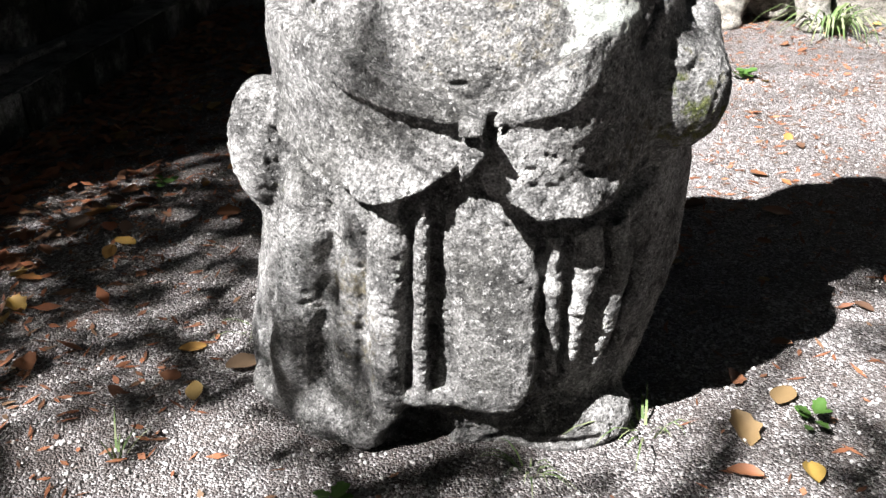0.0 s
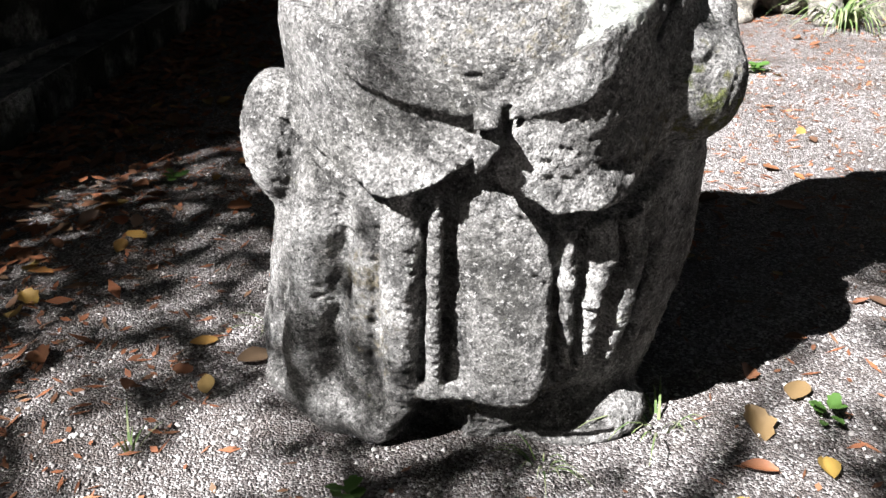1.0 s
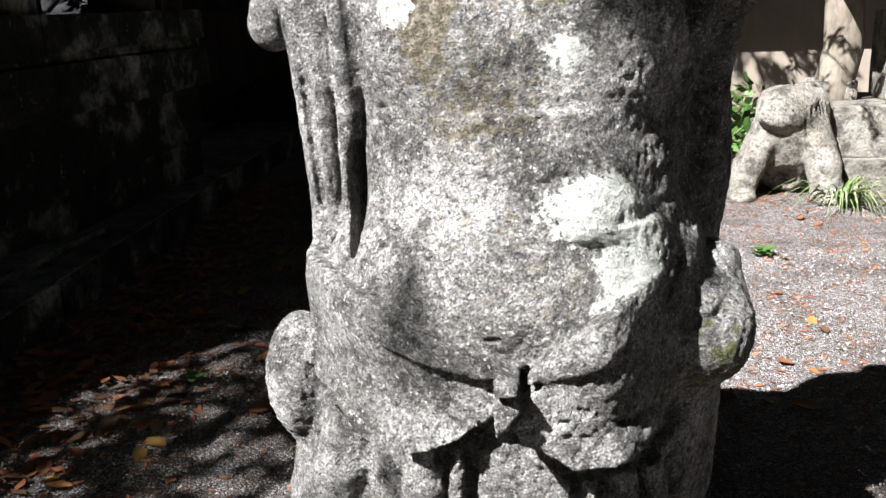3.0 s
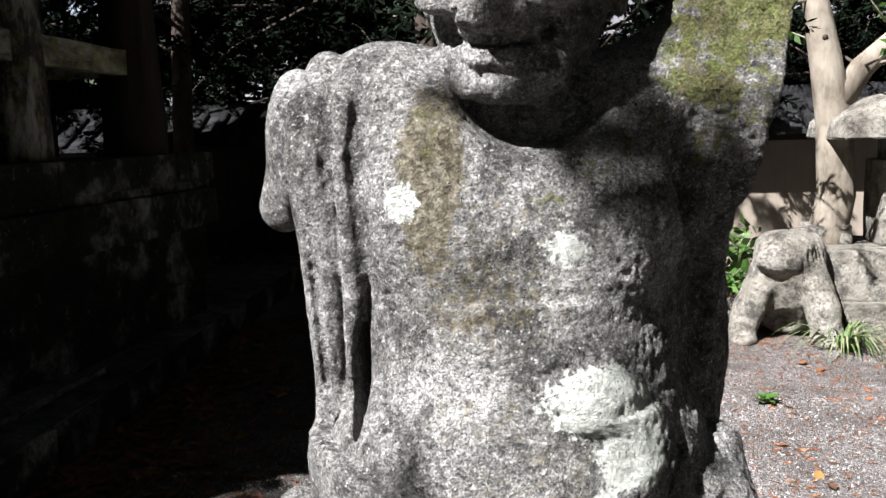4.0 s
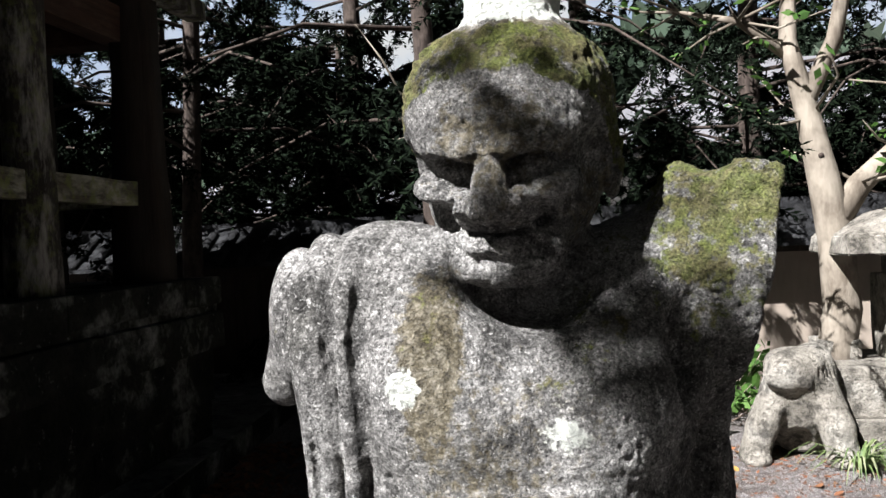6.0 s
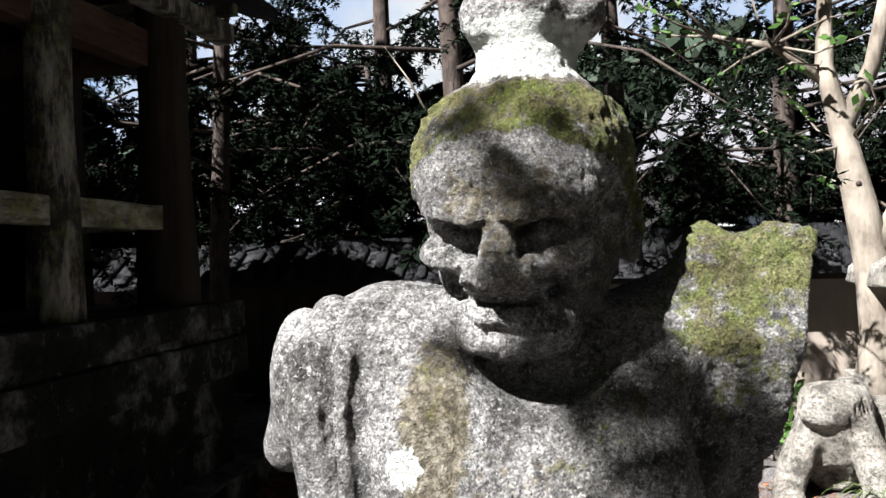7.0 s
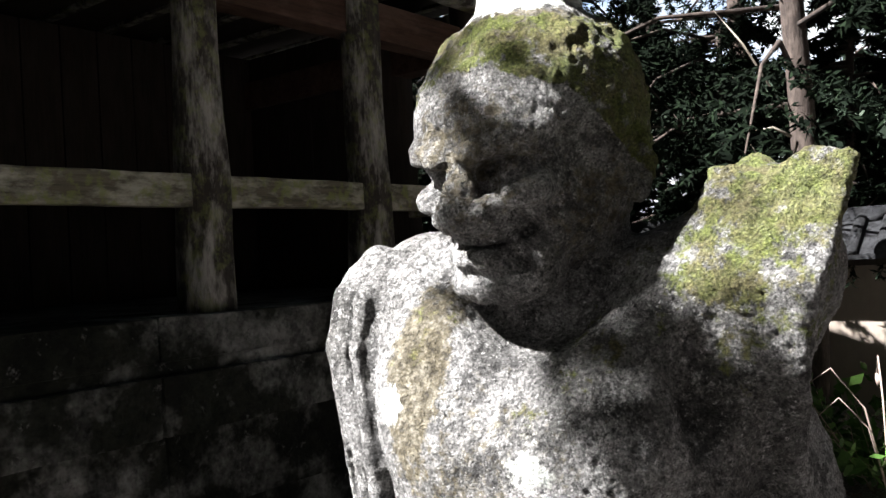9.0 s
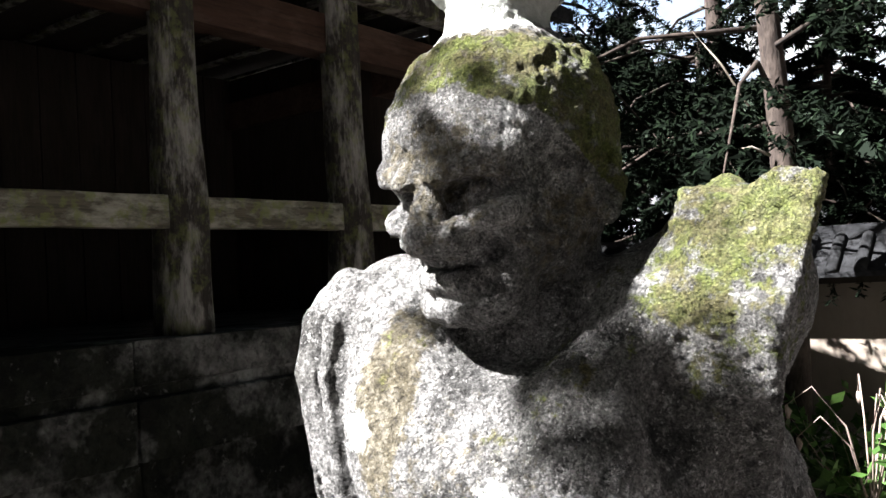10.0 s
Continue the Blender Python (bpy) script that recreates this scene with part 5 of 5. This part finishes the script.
build_shrub((1.2, 6.9, 0), 4, 22, 0.6)
build_shrub((0.45, 6.6, 0), 5, 20, 0.55)
build_shrub((-0.28, 5.75, 0), 6, 30, 0.62, label="glossy low evergreen shrub behind the statue")
build_shrub((-0.05, 6.15, 0), 7, 26, 0.60, label="glossy low evergreen shrub behind the statue")
build_shrub((-0.60, 6.2, 0), 8, 24, 0.60, label="glossy low evergreen shrub behind the statue")


def build_dry_plant(at, seed):
    t = thing("dry_plant", "withered plant with pale arching stalks and dried heads", "plant", at=at)
    rng = random.Random(seed)
    for i in range(9):
        a, l = rng.uniform(0, 6.28), rng.uniform(0.25, 0.42)
        d = Vector((math.cos(a), math.sin(a), 0))
        top = 0.52 + rng.uniform(0, 0.22)
        tip = d * l + Vector((0, 0, top - 0.10))
        part("stalk", tubes("stalk", [([(0, 0, 0), d * l * 0.25 + Vector((0, 0, top * 0.7)), d * l * 0.65 + Vector((0, 0, top)), tip], [0.006, 0.005, 0.004, 0.003])], DRYSTEM, 5, 0), None, t)
        part("seed_head", tubes("seed_head", [([tip, tip + Vector((0.01, 0, -0.03)), tip + Vector((0.005, 0, -0.07))], [0.006, 0.018, 0.006])], DRYSTEM, 7, 0.4), None, t)


build_dry_plant((-0.22, 5.55, 0), 3)


def blade(path, w):
    pts = [Vector(p) for p in path]
    side = (pts[-1] - pts[0]).cross(Vector((0, 0, 1)))
    side = side.normalized() if side.length > 1e-5 else Vector((1, 0, 0))
    out = []
    n = len(pts)
    for i in range(n - 1):
        a, b = w * (1 - i / (n - 1) * 0.9), w * (1 - (i + 1) / (n - 1) * 0.9)
        out.append([pts[i] - side * a, pts[i] + side * a, pts[i + 1] + side * b, pts[i + 1] - side * b])
    return out


def build_grass(at, seed, n, length, width, spread, label, droop=0.8):
    rng = random.Random(seed)
    q = []
    for i in range(n):
        a = rng.uniform(0, 2 * math.pi)
        l = length * rng.uniform(0.5, 1.1)
        d = Vector((math.cos(a), math.sin(a), 0))
        s = d * rng.uniform(0, spread)
        out = rng.uniform(0.25, 0.8)
        q += blade([s + d * l * out * t + Vector((0, 0, l * (t - droop * t * t) - 0.01)) for t in (0, 0.3, 0.6, 0.85, 1.0)], width)
    ob = new("grass_tuft", quads_mesh("grass_tuft", np.array([[tuple(v) for v in f] for f in q]), GRASSBLADE))
    ob.location = at
    tagged(ob, label, "grass", group="grass tufts")


build_grass((1.62, 5.42, 0), 1, 90, 0.55, 0.009, 0.07, "long drooping grass tuft beside the stone lion", 0.95)
build_grass((0.15, 1.70, 0), 2, 16, 0.13, 0.0022, 0.02, "dry thin grass tuft at the foot of the statue")
build_grass((0.36, 1.83, 0), 3, 14, 0.20, 0.003, 0.03, "thin green grass tuft at the foot of the statue", 0.7)
build_grass((-0.60, 1.66, 0), 4, 9, 0.11, 0.003, 0.012, "small pale grass sprig on the gravel", 0.3)
build_grass((-0.46, 2.1, 0), 5, 20, 0.15, 0.002, 0.03, "thin dark grass tuft beside the statue", 0.7)
build_grass((-0.28, 1.52, 0), 6, 8, 0.06, 0.002, 0.01, "tiny grass sprig on the gravel", 0.3)


def broad_leaf_mesh(seed, lobes, size=1.0, curl=0.25):
    """One curled leaf with a midrib, thin but two-sided and cupped."""
    rng = random.Random(seed)
    rows, verts, faces = 7, [], []
    for i in range(rows):
        t = i / (rows - 1)
        w = (math.sin(math.pi * min(1, t * 0.93 + 0.05)) ** 0.8) * 0.30 * (1 + (0.35 if lobes and i % 2 else 0))
        for s in (-1, -0.5, 0, 0.5, 1):
            z = curl * (0.35 * abs(s) ** 1.5 * w * 2 + 0.25 * (t - 0.5) ** 2) + rng.uniform(-0.012, 0.012) - (0.012 if s == 0 else 0)
            verts.append((s * w * size, (t - 0.5) * size, z * size))
    for i in range(rows - 1):
        for k in range(4):
            faces.append((i * 5 + k, i * 5 + k + 1, (i + 1) * 5 + k + 1, (i + 1) * 5 + k))
    n = len(verts)
    verts.append((-0.008 * size, -0.5 * size, 0.01 * size))
    verts.append((0.008 * size, -0.5 * size, 0.01 * size))
    verts.append((0.03 * size, -0.75 * size, 0.04 * size))
    faces.append((n, n + 1, n + 2))
    return verts, faces


def scatter_leaves():
    kinds = []
    for i in range(6):
        v, f = broad_leaf_mesh(i, i % 2, 1.0, (0.2, 0.5, 0.9)[i % 3])
        kinds.append(mesh_of("fallen_leaf", v, f, DEADLEAF, True))
    rng = random.Random(77)
    count = 0
    while count < 285:
        z = rng.random()
        if z < 0.5:
            x, y = rng.gauss(-1.35, 0.25), rng.uniform(1.8, 4.8)
        elif z < 0.75:
            x, y = rng.uniform(0.35, 2.4), rng.uniform(1.2, 6.0)
        else:
            x, y = rng.uniform(-1.6, 1.2), rng.uniform(1.0, 4.5)
        if -0.42 < x < 0.46 and 1.62 < y < 2.35 or x < -1.58 - 0.12 * (y - 3):
            continue
        ob = new("fallen_leaf", kinds[rng.randrange(6)])
        s = rng.uniform(0.03, 0.085)
        ob.matrix_basis = pose(x, y, ground_height(x, y) + 0.004 + s * 0.03, rng.gauss(0, 14), rng.gauss(0, 14), rng.uniform(0, 360)) @ Matrix.Diagonal((s, s, s, 1))
        tagged(ob, "curled dry brown fallen leaf lying on the gravel", "leaf", "fallen leaves")
        count += 1
    for x, y, s, a in ((0.575, 1.50, 0.085, 60), (0.82, 2.88, 0.085, 80), (-0.60, 2.02, 0.06, 120), (-0.53, 1.86, 0.06, 20)):
        ob = new("fallen_leaf", kinds[0])
        ob.matrix_basis = pose(x, y, ground_height(x, y) + 0.008, 6, -5, a) @ Matrix.Diagonal((s, s, s, 1))
        tagged(ob, "large flat rust coloured fallen leaf on the gravel", "leaf", "fallen leaves")


scatter_leaves()


def build_weed(at, seed, n, size):
    t = thing("weed", "small green broad-leaved weed growing in the gravel", "weed", at=at, group="weeds in the gravel")
    v, f = broad_leaf_mesh(seed, True, 1.0, 0.4)
    me = mesh_of("leaf", v, f, BROADLEAF, True)
    rng = random.Random(seed)
    for i in range(n):
        a = 360 * i / n + rng.uniform(-20, 20)
        r = size * rng.uniform(0.4, 0.8)
        s = size * rng.uniform(0.7, 1.1)
        part("leaf", me, None, t, m=pose(0, 0, 0, 0, 0, a) @ pose(0, r, 0.02 + rng.uniform(0, 0.03), rng.uniform(5, 30), rng.uniform(-15, 15), 0) @ Matrix.Diagonal((s, s, s, 1)))


for at, s, n, z in (((-0.17, 1.56, 0), 1, 8, 0.036), ((0.66, 1.86, 0), 2, 7, 0.036), ((0.90, 1.66, 0), 3, 7, 0.036), ((0.72, 1.60, 0), 4, 6, 0.03), ((-0.42, 1.45, 0), 5, 6, 0.03), ((-1.05, 2.9, 0), 6, 7, 0.04), ((1.0, 4.4, 0), 7, 9, 0.06), ((0.78, 1.72, 0), 8, 5, 0.03)):
    build_weed(at, s, n, z)


def build_litter():
    rng = np.random.RandomState(31)
    n = 9000
    x = np.concatenate([rng.normal(-1.25, 0.35, n // 2), rng.uniform(-1.6, 3.0, n // 2), rng.uniform(0.5, 2.6, n // 3)])
    y = np.concatenate([rng.uniform(1.0, 6.2, n // 2), rng.uniform(0.9, 7.8, n // 2), 5.9 - 3.4 * rng.rand(n // 3) ** 1.6])
    keep = (x > -1.56 - 0.12 * (y - 3)) & ~((x > -0.40) & (x < 0.42) & (y > 1.66) & (y < 2.3))
    x, y = x[keep], y[keep]
    z = np.array([ground_height(a, b) for a, b in zip(x, y)])
    c = np.stack([x, y, z + 0.004], 1)
    # a drift of whole leaves along the foot of the kerb
    drift = 1700
    py = rng.uniform(1.6, 6.0, drift)
    px = -1.76 - 0.087 * (py - 3) + np.abs(rng.normal(0.0, 0.26, drift))
    c = np.concatenate([c, np.stack([px, py, 0.006 + 0.018 * rng.rand(drift)], 1)])
    k = len(c)
    a = rng.uniform(0, 6.28, k)
    l, w = rng.uniform(0.006, 0.028, (k, 1)), rng.uniform(0.002, 0.007, (k, 1))
    l[-drift:], w[-drift:] = rng.uniform(0.020, 0.045, (drift, 1)), rng.uniform(0.010, 0.020, (drift, 1))
    d, s = np.stack([np.cos(a), np.sin(a), rng.normal(0, 0.2, k)], 1), np.stack([-np.sin(a), np.cos(a), rng.normal(0, 0.25, k)], 1)
    q = np.stack([c - d * l, c + s * w, c + d * l, c - s * w], 1)
    tagged(new("leaf_litter", quads_mesh("leaf_litter", q, LITTER)), "small dry leaf scraps and needles on the gravel", "litter", kind="stuff")


build_litter()


def build_pebbles():
    """Loose gravel grains near the path."""
    rng = np.random.RandomState(41)
    base = np.array([(1, 0, 0), (-1, 0, 0), (0, 1, 0), (0, -1, 0), (0, 0, 1), (0, 0, -1)], float)
    tri = np.array([(0, 2, 4), (2, 1, 4), (1, 3, 4), (3, 0, 4), (2, 0, 5), (1, 2, 5), (3, 1, 5), (0, 3, 5)])
    n = 26000
    x, y = rng.uniform(-1.5, 1.7, n), 1.1 + 3.4 * rng.rand(n) ** 1.5
    keep = ~((x > -0.38) & (x < 0.38) & (y > 1.72) & (y < 2.3))
    x, y = x[keep], y[keep]
    z = np.array([ground_height(a, b) for a, b in zip(x, y)])
    k = len(x)
    r = 0.0022 + 0.0045 * rng.rand(k, 1, 1) ** 3
    v = base[None] * (1 + 0.5 * rng.randn(k, 6, 1) * 0.5) * r * np.array([1, 1, 0.75])
    a = rng.uniform(0, 6.28, k)
    rot = np.stack([np.stack([np.cos(a), -np.sin(a), 0 * a], 1), np.stack([np.sin(a), np.cos(a), 0 * a], 1), np.tile([0, 0, 1], (k, 1))], 1)
    v = np.einsum("kij,kvj->kvi", rot, v) + np.stack([x, y, z + 0.0015], 1)[:, None]
    f = (tri[None] + 6 * np.arange(k)[:, None, None]).reshape(-1, 3)
    me = bpy.data.meshes.new("gravel_grains")
    me.vertices.add(6 * k)
    me.vertices.foreach_set("co", v.astype(np.float32).ravel())
    me.loops.add(3 * len(f))
    me.loops.foreach_set("vertex_index", f.astype(np.int32).ravel())
    me.polygons.add(len(f))
    me.polygons.foreach_set("loop_start", np.arange(0, 3 * len(f), 3, dtype=np.int32))
    me.update(calc_edges=True)
    m, nt, b = mat("gravel_grain", 0.85)
    rnd = nt.nodes.new("ShaderNodeNewGeometry").outputs["Random Per Island"]
    nt.links.new(ramp(nt, rnd, (0.0, (0.11, 0.10, 0.094)), (0.5, (0.24, 0.225, 0.215)), (1.0, (0.52, 0.505, 0.49))), b.inputs["Base Color"])
    me.materials.append(m)
    tagged(new("gravel_grains", me), "loose pale granite gravel grains", "gravel", kind="stuff")


build_pebbles()
